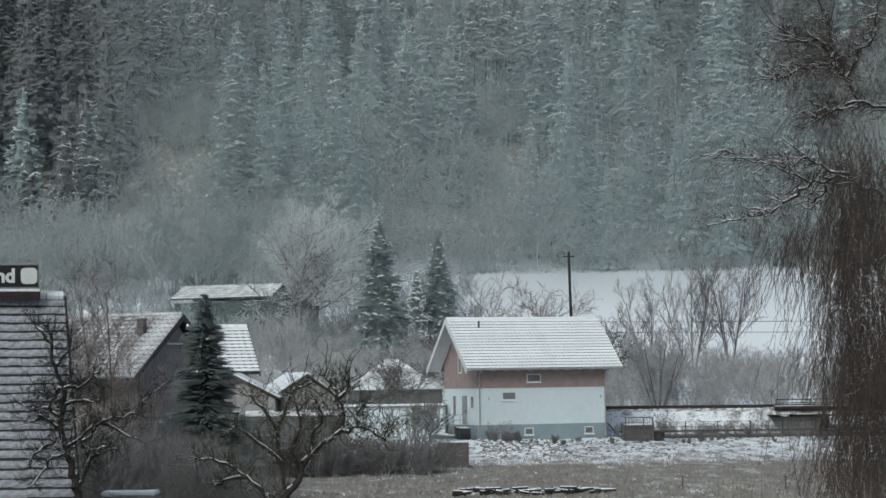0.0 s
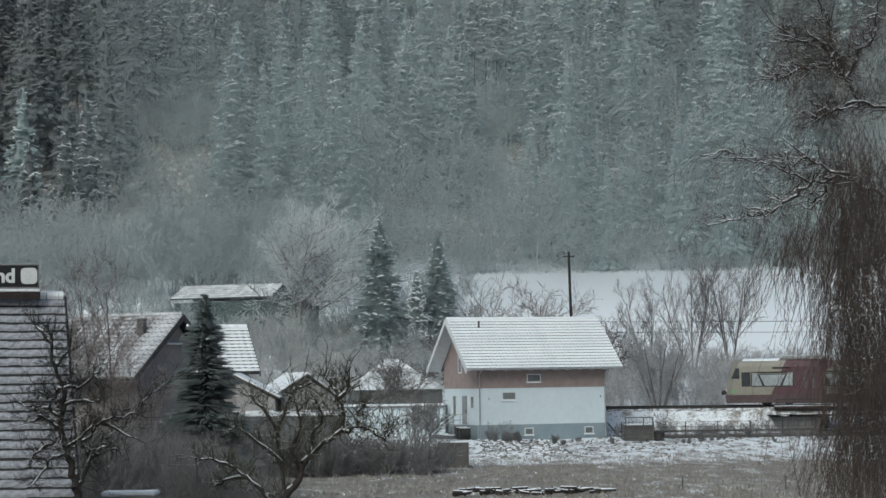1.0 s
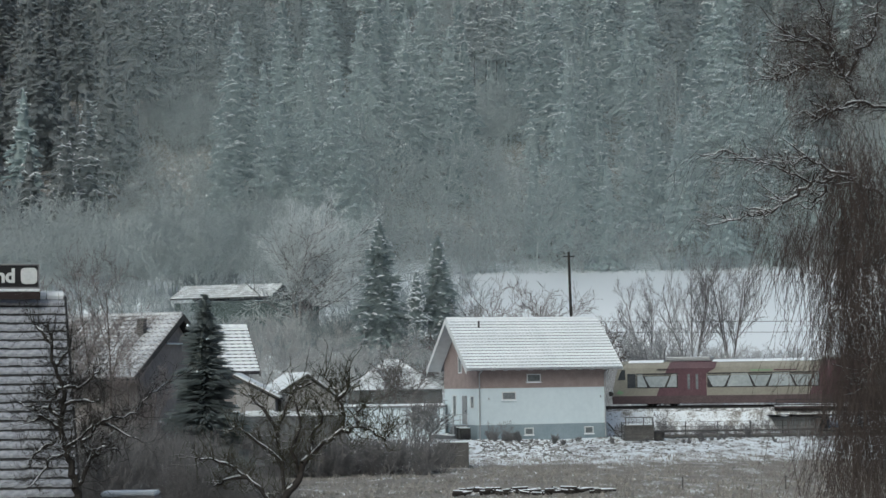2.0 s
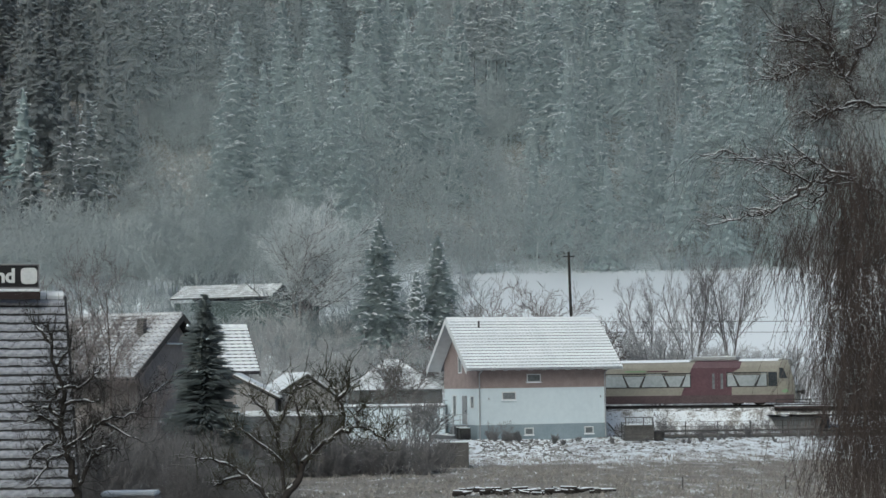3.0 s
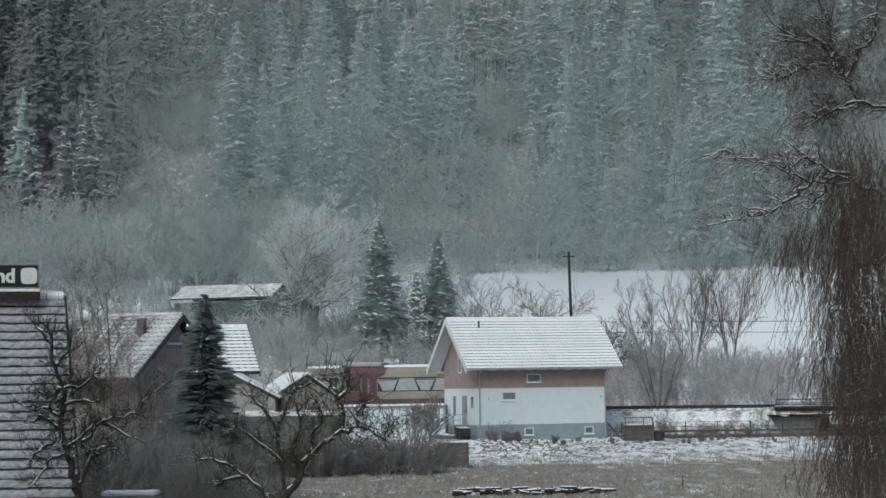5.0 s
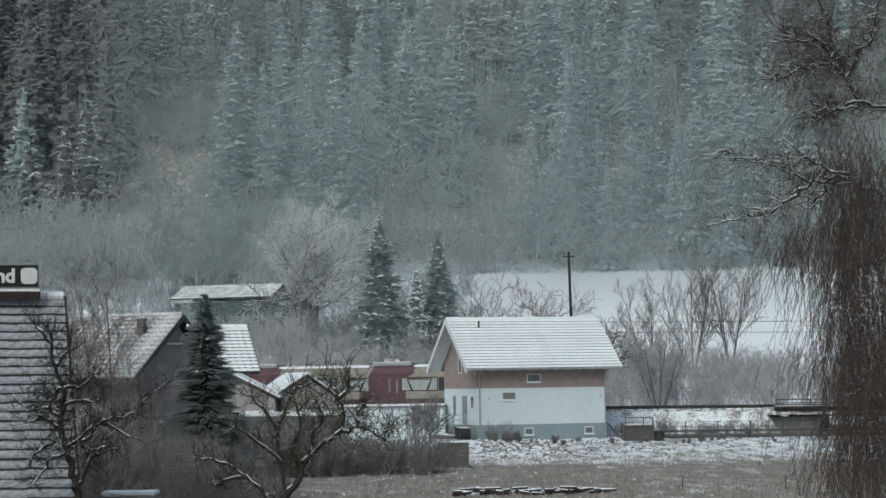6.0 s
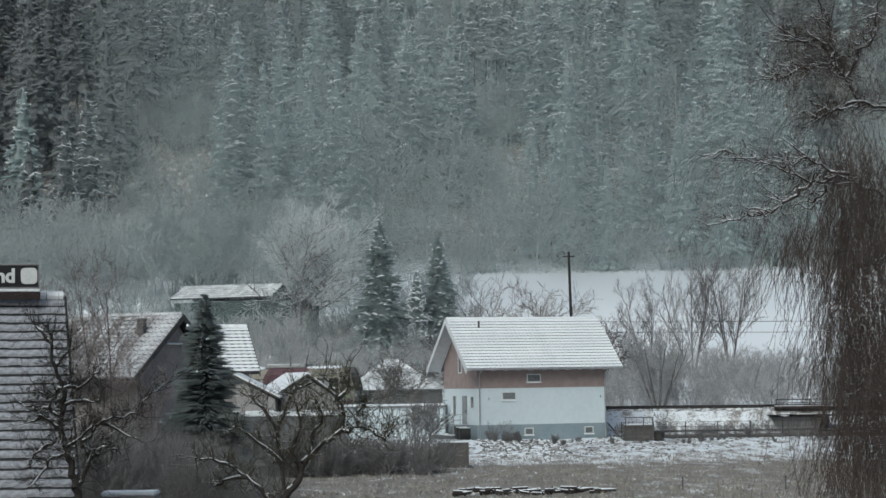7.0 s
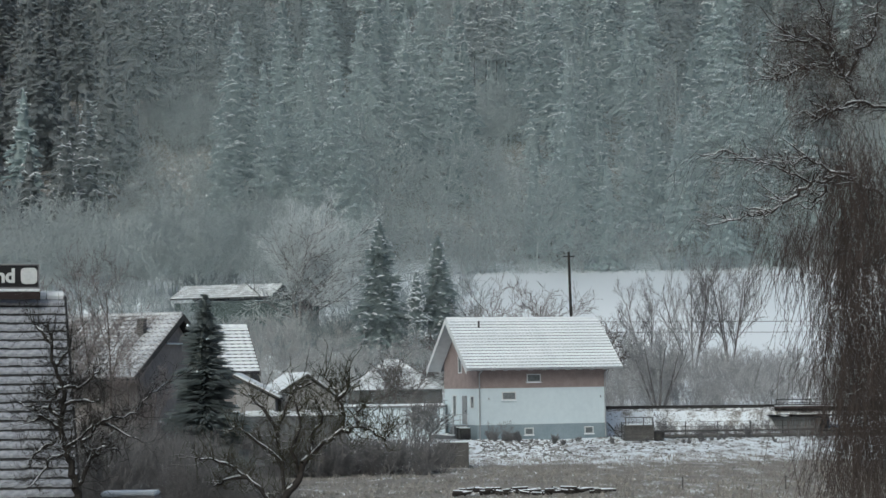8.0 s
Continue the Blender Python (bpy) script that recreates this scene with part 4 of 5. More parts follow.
        # window bands: dark band, pale trapezoid panes between slanting pillars
        for x0, x1, count in ((H - 5.6, H - 2.2, 3), (-H + 8.35, H - 8.0, 6), (-H + 2.2, -H + 5.5, 3)):
            band = skin([(x0, 1.42), (x1, 1.42), (x1, 2.6), (x0, 2.6)], 0.013, 0.020, DARKMETAL, "window_band", T, "dark window band")
            marks = (0, 0.2, 0.8, 1) if count == 3 else (0, 0.06, 0.245, 0.43, 0.615, 0.80, 1)
            for k in range(count):
                a, b = x0 + marks[k] * (x1 - x0), x0 + marks[k + 1] * (x1 - x0)
                g = 0.09
                lean = 0.34
                if k % 2:
                    o = [(a + g + lean, 1.5), (b - g - lean, 1.5), (b - g + 0.1, 2.36), (a + g - 0.1, 2.36)]
                else:
                    lo = lean if k else 0.0
                    hi = lean if k < count - 1 else 0.0
                    o = [(a + g - lo * 0.9 + 0.0, 1.5), (b - g + hi * 0.9, 1.5), (b - g - 0.1 * (hi > 0), 2.52), (a + g + 0.1 * (lo > 0), 2.52)]
                skin(o, 0.021, 0.026, TRAIN_GLASS, "pane", band)
            # pale crossbar across the leaning pillars
            skin([(x0, 2.42), (x1, 2.42), (x1, 2.47), (x0, 2.47)], 0.027, 0.031, CREAM, "bar", band)
        for x0, x1, mat in ((-2.45, -0.7, CRIMSON), (-0.55, 1.15, GREENLOGO)):
            skin([(x0, 2.70), (x1, 2.70), (x1, 2.80), (x0, 2.80)], 0.004, 0.009, mat, "lettering_bar", body, "faded lettering")
        skin([(H - 3.9, 2.83), (H - 5.3, 2.83), (H - 5.3, 2.95), (H - 3.9, 2.95)], 0.004, 0.012, DARKMETAL, "vent_grille", body)
    # windscreens, lamps, couplers
    for e in (1, -1):
        bm = bmesh.new()
        z0, z1 = 1.55, 3.05
        v = [bm.verts.new((e * (nose(z) + o), y, z)) for o in (0.006, 0.03) for z, y in ((z0, -0.90), (z0, 0.90), (z1, 0.80), (z1, -0.80))]
        for f in ((0, 1, 2, 3), (4, 5, 6, 7), (0, 1, 5, 4), (1, 2, 6, 5), (2, 3, 7, 6), (3, 0, 4, 7)):
            bm.faces.new([v[i] for i in f])
        part("windscreen", bm, GLASS, body)
        for y in (-0.8, 0.8):
            part("headlight", rod(bmesh.new(), (e * (nose(1.1) - 0.02), y, 1.15), (e * (nose(1.1) + 0.05), y, 1.15), 0.11, None, 12), SIGNWHITE, body)
        cp = part("coupler", boxed(*sorted((e * 12.4, e * 12.98)), -0.12, 0.12, 0.88, 1.08, 0.02), DARKMETAL, T)
        part("coupler_head", boxed(*sorted((e * 12.85, e * 13.08)), -0.26, 0.26, 0.80, 1.16, 0.03), DARKMETAL, cp)
        for y in (-0.62, 0.62):
            part("wiper", boxed(*sorted((e * (nose(2.2) + 0.03), e * (nose(2.2) + 0.06))), y - 0.015, y + 0.015, 1.7, 2.4), DARKMETAL, body)
    # roof units and snow on the roof
    for c in (6.3, -6.1):
        bm = boxed(c - 1.85, c + 1.85, -0.95, 0.95, 3.54, 3.84, 0.10)
        u = part("roof_unit", bm, GALV, T, "pale roof unit")
        part("snow", boxed(c - 1.75, c + 1.75, -0.85, 0.85, 3.83, 3.88, 0.02), SNOW, u)
    for x0, x1 in ((8.3, 11.2), (-4.1, 4.3), (-11.2, -8.1)):
        bm = prism(bmesh.new(), [(-1.1, 3.45), (-0.7, 3.56), (0, 3.61), (0.7, 3.56), (1.1, 3.45), (0.7, 3.63), (0, 3.67), (-0.7, 3.63)], "x", x0, x1)
        part("roof_snow", bm, SNOW, T)
    # bogies
    for c in (8.6, -8.6):
        bg = part("bogie", boxed(c - 1.6, c + 1.6, -1.15, 1.15, 0.34, 0.62, 0.05), UNDER, T)
        for x in (c - 0.9, c + 0.9):
            for y in (-0.75, 0.75):
                part("wheel", rod(bmesh.new(), (x, y - 0.065, 0.385), (x, y + 0.065, 0.385), 0.385, None, 24), DARKMETAL, bg)
            part("axle", rod(bmesh.new(), (x, -0.7, 0.385), (x, 0.7, 0.385), 0.08), DARKMETAL, bg)
    part("underfloor_case", boxed(-6.2, 6.2, -1.25, 1.25, 0.2, 0.55, 0.05), UNDER, T)
    return T


RAILCAR = railcar()
white_house()
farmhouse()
village_houses()
sheds()
garden_wall()
railway()
utility_pole()


# ---- trees and shrubs ----
def snow_on(rows, least=0.010):
    """Snow lying on the upper side of limbs that do not stand too steep."""
    d = rows[:, 3:6] - rows[:, 0:3]
    flat = np.abs(d[:, 2]) < 0.80 * np.linalg.norm(d, axis=1)
    rows = rows[flat & (rows[:, 6] > least)].copy()
    for k, r in ((2, 6), (5, 7)):
        rows[:, k] += rows[:, r] * 0.9
        rows[:, r] = rows[:, r] * 0.5 + 0.002
    v, f = tubes(rows, 5)
    return mesh_of("snow", v, f, SNOW, True)


def sprouts(rng, paths, per, length, r0, depth=2, lift=0.1):
    """Side twigs that grow from given limbs, and twigs on those. Gives limb rows."""
    rows = []
    for p in paths:
        for k in range(1, len(p)):
            for _ in range(per):
                q = p[k - 1].lerp(p[k], rng.random())
                axis = (p[k] - p[k - 1]).normalized()
                side = Vector((rng.gauss(0, 1), rng.gauss(0, 1), rng.gauss(0.25, 1))).normalized()
                d = (axis * 0.5 + side).normalized()
                ln = length * rng.uniform(0.3, 1.0)
                r, path = r0, [q]
                for j in range(4):
                    d = (d + Vector((rng.gauss(0, 0.28), rng.gauss(0, 0.28), rng.gauss(lift, 0.25)))).normalized()
                    e = path[-1] + d * ln / 4
                    rows.append((*path[-1], *e, r, r * 0.78, 2))
                    r *= 0.78
                    path.append(e)
                if depth > 1:
                    rows += sprouts(rng, [path], 1, length * 0.5, r0 * 0.55, depth - 1, lift)
    return rows


def garden_tree():
    keys = (((0.0, 0, -0.2), (-0.01, 0.00, 1.00), (-0.01, 0.00, 2.02), (-0.07, 0.00, 2.37), (-0.16, 0.00, 2.70), (-0.26, 0.00, 3.09), (-0.39, 0.00, 3.48), (-0.43, 0.00, 3.80), (-0.33, 0.00, 4.13), (-0.35, 0.00, 4.52), (-0.52, 0.00, 5.04), (-0.62, 0.00, 5.56), (-0.72, 0.00, 6.02)),
            ((0.00, -0.00, 2.33), (0.20, 0.10, 2.76), (0.16, 0.16, 3.09), (0.10, -0.22, 3.22), (0.33, -0.01, 3.54), (0.59, -0.08, 3.78), (0.85, 0.27, 3.84), (1.24, 0.61, 3.93), (1.59, -0.97, 4.13), (1.82, -1.27, 4.39), (1.95, 1.01, 4.65)),
            ((0.52, -0.00, 3.71), (0.91, 0.08, 3.54), (1.37, -0.30, 3.37)),
            ((0.20, -0.00, 2.80), (0.39, 0.07, 3.09), (0.65, -0.16, 3.18), (0.87, 0.40, 3.06)),
            ((-0.29, 0.00, 3.15), (0.00, -0.14, 3.35), (0.33, -0.28, 3.63), (0.42, 0.04, 3.74)),
            ((-0.33, 0.00, 4.13), (0.00, -0.04, 4.22), (0.33, -0.17, 4.19), (0.59, -0.07, 4.18)),
            ((-0.35, -0.00, 4.52), (0.00, -0.08, 4.52), (0.33, -0.04, 4.78), (0.52, -0.00, 4.98)),
            ((-0.43, -0.00, 3.63), (-0.65, -0.08, 3.80), (-0.89, -0.17, 3.90), (-1.11, -0.04, 3.80), (-1.24, -0.25, 3.71)),
            ((-0.39, -0.00, 3.45), (-0.78, 0.10, 3.22), (-1.04, 0.03, 3.02), (-1.17, 0.13, 2.70)),
            ((-0.35, -0.00, 4.52), (-0.59, 0.15, 4.39), (-0.72, 0.22, 4.32), (-0.91, -0.34, 4.52)),
            ((-0.52, -0.00, 5.04), (-0.26, 0.07, 5.37), (-0.20, 0.13, 5.76)),
            ((-0.62, 0.00, 5.56), (-0.91, -0.02, 5.89), (-1.15, 0.20, 6.21)),
            ((-0.43, 0.00, 3.80), (-0.65, -0.06, 4.10), (-1.04, 0.05, 4.06), (-1.43, 0.34, 4.23)),
            ((-0.26, 0.00, 3.09), (-0.59, 0.00, 2.96), (-0.85, 0.05, 2.63), (-1.04, -0.42, 2.31)))
    t = thing("bare_tree", pose(-8.42, 48, 0), "bare dark garden tree with fine twigs and snowy limbs", "tree")
    keyed_tree(t, keys, 23, (0.105, 0.028), (0.045, 0.012), BARK_WET, BARK_WET, 3, 1.0, 0.0095)


def fruit_tree():
    t = thing("fruit_tree", pose(-4.86, 62, 0), "gnarled mossy fruit tree with snow lining its branches", "fruit tree")
    keys = (((0.0, 0, -0.2), (0.05, 0, 1.2), (0.5, 0, 1.75), (0.78, 0, 2.4)),
            ((0.78, 0, 2.4), (1.27, -0.2, 2.85), (1.78, -0.3, 3.18), (2.28, -0.3, 3.28), (2.7, -0.3, 3.16), (3.08, -0.3, 2.88), (3.3, -0.3, 3.15)),
            ((1.78, -0.3, 3.18), (1.86, -0.2, 3.6), (1.7, -0.2, 4.1), (1.52, -0.1, 4.45), (1.2, 0, 4.82)),
            ((1.7, -0.2, 4.1), (2.03, -0.3, 4.45), (1.9, -0.4, 4.75)),
            ((2.28, -0.3, 3.28), (2.25, 0, 3.7), (2.5, 0.1, 4.0)),
            ((0.05, 0, 1.2), (0.0, 0.2, 2.2), (-0.16, 0.3, 3.2), (0.1, 0.4, 3.9), (0.35, 0.4, 4.4), (0.85, 0.4, 4.6)),
            ((-0.16, 0.3, 3.2), (-0.6, 0.2, 3.9), (-1.0, 0.2, 4.3)),
            ((0.0, 0, 0.7), (-0.5, -0.3, 1.3), (-1.0, -0.4, 1.85), (-1.5, -0.5, 2.2), (-2.0, -0.5, 2.4), (-2.5, -0.5, 2.45)),
            ((-1.0, -0.4, 1.85), (-1.7, -0.2, 1.75), (-2.0, -0.2, 1.6)),
            ((0.0, 0.2, 2.2), (-0.5, 0, 2.7), (-1.15, 0, 3.2), (-1.5, 0, 3.35)),
            ((0.5, 0, 1.75), (0.3, -0.4, 2.6), (0.6, -0.5, 3.3), (0.4, -0.5, 4.1)),
            ((0.78, 0, 2.4), (0.9, 0.3, 3.1), (1.2, 0.3, 3.6), (1.0, 0.3, 4.1)))
    keyed_tree(t, keys, 17, (0.14, 0.09), (0.065, 0.022), BARK, MOSSY, 3, 1.1, 0.019)


def keyed_tree(t, keys, seed, stem, limb_r, bark, twig_mat, per, length, twig_r):
    """Trunk and limbs along bent lines through a few points, with side twigs and snow."""
    rng = random.Random(seed)
    paths, rows = [], []
    for i, ks in enumerate(keys):
        p = [Vector(ks[0])]
        for a, b in zip(ks, ks[1:]):
            a, b = Vector(a), Vector(b)
            for k in range(1, 4):
                j = Vector((rng.gauss(0, 0.03), rng.gauss(0, 0.05), rng.gauss(0, 0.03))) if k < 3 else Vector()
                p.append(a.lerp(b, k / 3) + j)
        paths.append(p)
        r0, r1 = stem if i == 0 else limb_r
        for k in range(len(p) - 1):
            f0, f1 = k / (len(p) - 1), (k + 1) / (len(p) - 1)
            rows.append((*p[k], *p[k + 1], r0 + (r1 - r0) * f0, r0 + (r1 - r0) * f1, i))
    arr = np.array(rows)
    v, f = tubes(arr[arr[:, 8] == 0], 8)
    part("trunk", mesh_of("trunk", v, f, bark, True), None, t)
    for i in range(1, len(keys)):
        v, f = tubes(arr[arr[:, 8] == i], 6)
        part("limb", mesh_of("limb", v, f, bark, True), None, t)
    tagged(part("snow", snow_on(arr[arr[:, 8] > 0]), None, t, "snow lining the limbs"), kind="stuff")
    tw = sprouts(rng, paths[1:] if stem[1] > 0.05 else paths[1:] + [paths[0][12:]], per, length, twig_r, 3)
    v, f = tubes(np.array(tw), 3)
    part("crown", mesh_of("crown", v, f, twig_mat), None, t)


def broadleaf_trees():
    # old fruit trees close by
    fruit_tree()
    garden_tree()
    for k, (x, y, h) in enumerate(((-13.3, 80, 9.0), (-15.2, 81, 8.4), (-11.2, 79, 5.2))):
        r = limbs(15 + k, h, 0.06, 5, (9, 6, 5, 3), (38, 42, 42, 40), (0.30, 0.55, 0.55, 0.5), 0.10, 0.14, 0.40, 6, stems=3, stem_spread=14, min_r=0.006, coarse=True)
        tree("bare_tree", on_ground(x, y), r, "bare brownish tree before the village house", "tree", TWIGBROWN, TWIGRED, 2, "bare trees before the village house")
    # tall frosted tree by the barn
    zz = float(ground_height(-17, 247))
    r = limbs(21, 15.0, 0.24, 5, (13, 8, 6, 4), (56, 48, 45, 45), (0.55, 0.5, 0.5, 0.55), 0.08, 0.12, 0.25, 5, stems=4, stem_spread=30, min_r=0.017, coarse=True)
    tree("frosted_tree", pose(-17.0, 247, zz), r, "tall broad tree white with hoar frost", "tree", BAREGREY, RIME, 3)
    # bare poplars and willows behind the railway
    for k, (x, y, h, st) in enumerate(((25.6, 215, 10.8, 4), (29.6, 216, 10.8, 4), (21.2, 217, 8.0, 2), (18.0, 176.5, 7.0, 8))):
        r = limbs(31 + k, h, 0.10, 4, (10, 7, 5), (32, 36, 40), (0.45, 0.48, 0.5), 0.14, 0.055, 0.2, 5, coarse=True, stems=st, stem_spread=28, min_r=0.011)
        tree("bare_tree", on_ground(x, y), r, "bare many-stemmed tree beyond the railway" if k != 3 else "bare bushy tree beside the track", "tree", TWIGBROWN if k != 3 else BAREGREY, BAREGREY if k != 3 else FROST_DIM, 1, "bare trees beyond the railway")
    for k, (x, y, h) in enumerate(((5.4, 205, 10.2), (8.6, 207, 9.2), (2.8, 206, 8.4), (15.0, 204, 6.2), (-4.6, 204, 5.6), (-6.6, 206, 4.8))):
        r = limbs(51 + k, h, 0.14, 4, (12, 7, 5), (58, 52, 45), (0.6, 0.5, 0.5), 0.10, 0.18, 0.3, 5, coarse=True, stems=2, stem_spread=26, min_r=0.014)
        tree("orchard_tree", on_ground(x, y), r, "bare orchard tree lined with snow behind the house", "tree", TWIGBROWN, TWIGBROWN, 1, "orchard trees behind the house")


def willow():
    """An old willow close by: trunk off to the side, snowy limbs reaching in, long hanging switches."""
    rng = random.Random(3)
    t = thing("willow", on_ground(8.7, 41), "old willow with snowy limbs and hanging reddish switches", "willow")
    g = float(ground_height(8.7, 41))
    rows = []

    def limb(points, r0, r1, lev):
        for k in range(len(points) - 1):
            f0, f1 = k / (len(points) - 1), (k + 1) / (len(points) - 1)
            rows.append((*points[k], *points[k + 1], r0 + (r1 - r0) * f0, r0 + (r1 - r0) * f1, lev))

    def bent(a, b, n, amp):
        a, b = Vector(a), Vector(b)
        return [a.lerp(b, k / n) + (Vector((rng.gauss(0, amp), rng.gauss(0, amp), rng.gauss(0, amp))) if 0 < k < n else Vector()) for k in range(n + 1)]

    limb(bent((0.5, 0, -0.3), (0.6, 0, 5.0), 6, 0.05), 0.42, 0.30, 0)
    paths = []
    for b in ((0.3, 0.3, 8.5), (1.2, 0.4, 11.5), (1.6, 0.5, 8.5)):
        p = bent((0.6, 0, 4.7), b, 7, 0.12)
        limb(p, 0.2, 0.06, 0)
        paths.append((p, 0.1))
    # limbs reaching out over the garden, lined with snow
    reaches = (((0.82, -0.10, 7.89), (0.02, 0.00, 8.16), (-0.52, 0.10, 8.48), (-1.07, -0.10, 8.53), (-1.41, 0.00, 8.46), (-1.96, 0.10, 8.74), (-2.52, -0.10, 8.97), (-3.15, 0.00, 9.15)),
               ((-1.41, 0.00, 8.46), (-1.79, 0.10, 8.18), (-2.24, -0.10, 7.88), (-2.57, 0.00, 7.82), (-3.07, 0.10, 7.74)),
               ((-0.52, 0.10, 8.48), (-1.24, -0.10, 8.84), (-1.57, 0.00, 8.94), (-1.91, 0.10, 8.88)),
               ((-1.07, -0.10, 8.53), (-1.24, 0.00, 8.20), (-1.41, 0.10, 7.96)),
               ((0.82, 0.00, 9.67), (0.02, 0.10, 9.98), (-0.44, -0.10, 10.05), (-0.68, 0.00, 10.53), (-0.74, 0.10, 10.84), (-0.96, -0.10, 11.14), (-0.98, 0.00, 11.64), (-1.12, 0.10, 12.31)),
               ((-0.74, 0.10, 10.84), (-1.29, -0.10, 10.78), (-1.63, 0.00, 10.72), (-1.98, 0.10, 10.52)),
               ((-0.44, -0.10, 10.05), (-0.85, 0.00, 9.95), (-1.07, 0.10, 9.81), (-1.32, -0.10, 9.77)),
               ((-0.68, 0.00, 10.53), (-0.40, 0.10, 10.97), (-0.07, -0.10, 11.41), (-0.00, 0.00, 12.02)),
               ((-0.96, 0.10, 11.14), (-1.29, -0.10, 11.31), (-1.57, 0.00, 11.29), (-1.85, 0.10, 11.43)),
               ((0.82, -0.10, 4.94), (0.02, 0.00, 5.51), (-0.32, 0.10, 5.38), (-0.57, -0.10, 5.16)),
               ((0.82, 0.00, 4.28), (0.15, 0.10, 4.95), (-0.29, -0.10, 4.85), (-0.52, 0.00, 4.41)))
    for which, keys in enumerate(reaches):
        p = [Vector(keys[0])]
        for a, b in zip(keys, keys[1:]):
            p += bent(a, b, 4, 0.035)[1:]
        limb(p, 0.035, 0.009, 1 + which)
        paths.append((p, 0.06))
        for k in range(3, len(p)):
            for _ in range(2):
                q = p[k]
                e = q + Vector((rng.uniform(-0.75, 0.25), rng.uniform(-0.4, 0.4), rng.uniform(-0.35, 0.5)))
                pp = bent(q, e, 4, 0.04)
                limb(pp, 0.014, 0.005, 1 + which)
                paths.append((pp, 0.02))
    arr = np.array(rows)
    v, f = tubes(arr[arr[:, 8] == 0], 10)
    part("trunk", mesh_of("trunk", v, f, BARK, True), None, t)
    for which in range(len(reaches)):
        v, f = tubes(arr[arr[:, 8] == 1 + which], 6)
        part("limb", mesh_of("limb", v, f, LIMB, True), None, t)
    tagged(part("snow", snow_on(arr[arr[:, 8] > 0], 0.009), None, t, "snow lying along the limbs"), kind="stuff")
    sw = []
    for p, r in paths:
        high = p[-1].z > 9.6
        n = (26 if high else 10) if r > 0.04 else (3 if high else 2)
        if r >= 0.1:
            n = 20
        for _ in range(n):
            f = rng.uniform(0.25, 1) * (len(p) - 1)
            i = min(len(p) - 2, int(f))
            q = p[i].lerp(p[i + 1], f - i)
            out = Vector((rng.gauss(-0.15, 0.35), rng.gauss(0, 0.35), rng.uniform(0.1, 0.5)))
            d = out.normalized()
            length = rng.uniform(0.8, 3.0) * (1.35 if r >= 0.1 else (0.6 if high else 0.8))
            m = 7
            for k in range(m):
                d = (d + Vector((rng.gauss(0, 0.22), rng.gauss(0, 0.22), -0.36))).normalized()
                e = q + d * (length / m)
                r0 = 0.0030 * (1 - 0.4 * k / m)
                sw.append((*q, *e, r0, r0 * 0.9, 2))
                if k > 1 and rng.random() < 0.5:
                    s = e + Vector((rng.gauss(0, 0.12), rng.gauss(0, 0.12), -rng.uniform(0.15, 0.5)))
                    sw.append((*e, *s, r0 * 0.7, r0 * 0.5, 2))
                q = e
    sw += sprouts(rng, [p for p, r in paths[3:] if p[-1].z > 9.6 and r > 0.04], 5, 1.0, 0.0038, 3, 0.06)
    sw += sprouts(rng, [p for p, r in paths[3:6]], 4, 0.9, 0.0035, 3, 0.03)
    # curtain of switches down to the grass on the trunk's side
    clumps = [rng.gauss(-0.34, 0.60) for _ in range(85)]
    for _ in range(1550):
        q = Vector((rng.choice(clumps) + rng.gauss(0, 0.09), rng.uniform(-1.2, 1.2), rng.uniform(3.2, 9.6)))
        d = Vector((rng.gauss(0, 0.3), rng.gauss(0, 0.3), -0.5)).normalized()
        length = rng.uniform(1.5, 4.2)
        for k in range(8):
            d = (d + Vector((rng.gauss(0, 0.28), rng.gauss(0, 0.28), -0.4))).normalized()
            e = q + d * (length / 8)
            if e.z < 0.5:
                break
            sw.append((*q, *e, 0.0042, 0.0038, 2))
            if rng.random() < 0.5:
                s = e + Vector((rng.gauss(0, 0.14), rng.gauss(0, 0.14), -rng.uniform(0.05, 0.35)))
                sw.append((*e, *s, 0.004, 0.003, 2))
            q = e
    # tangle of twigs that hangs from the lowest reach
    for k in range(210):
        dense = k < 110
        q = Vector((rng.gauss(-1.80, 0.17) if dense else rng.uniform(-2.5, -0.7), rng.uniform(-0.5, 0.5), rng.uniform(7.1, 7.7)))
        d = Vector((rng.gauss(0, 0.4), rng.gauss(0, 0.4), -0.4)).normalized()
        length = rng.uniform(0.5, 1.1) if dense else rng.uniform(0.7, 2.0)
        for j in range(6):
            d = (d + Vector((rng.gauss(0, 0.25), rng.gauss(0, 0.25), -0.35))).normalized()
            e = q + d * length / 6
            sw.append((*q, *e, 0.0036, 0.0032, 2))
            q = e
    v, f = tubes(np.array(sw), 3)
    part("foliage", mesh_of("foliage", v, f, WILLOWTWIG), None, t, "long thin reddish hanging switches")


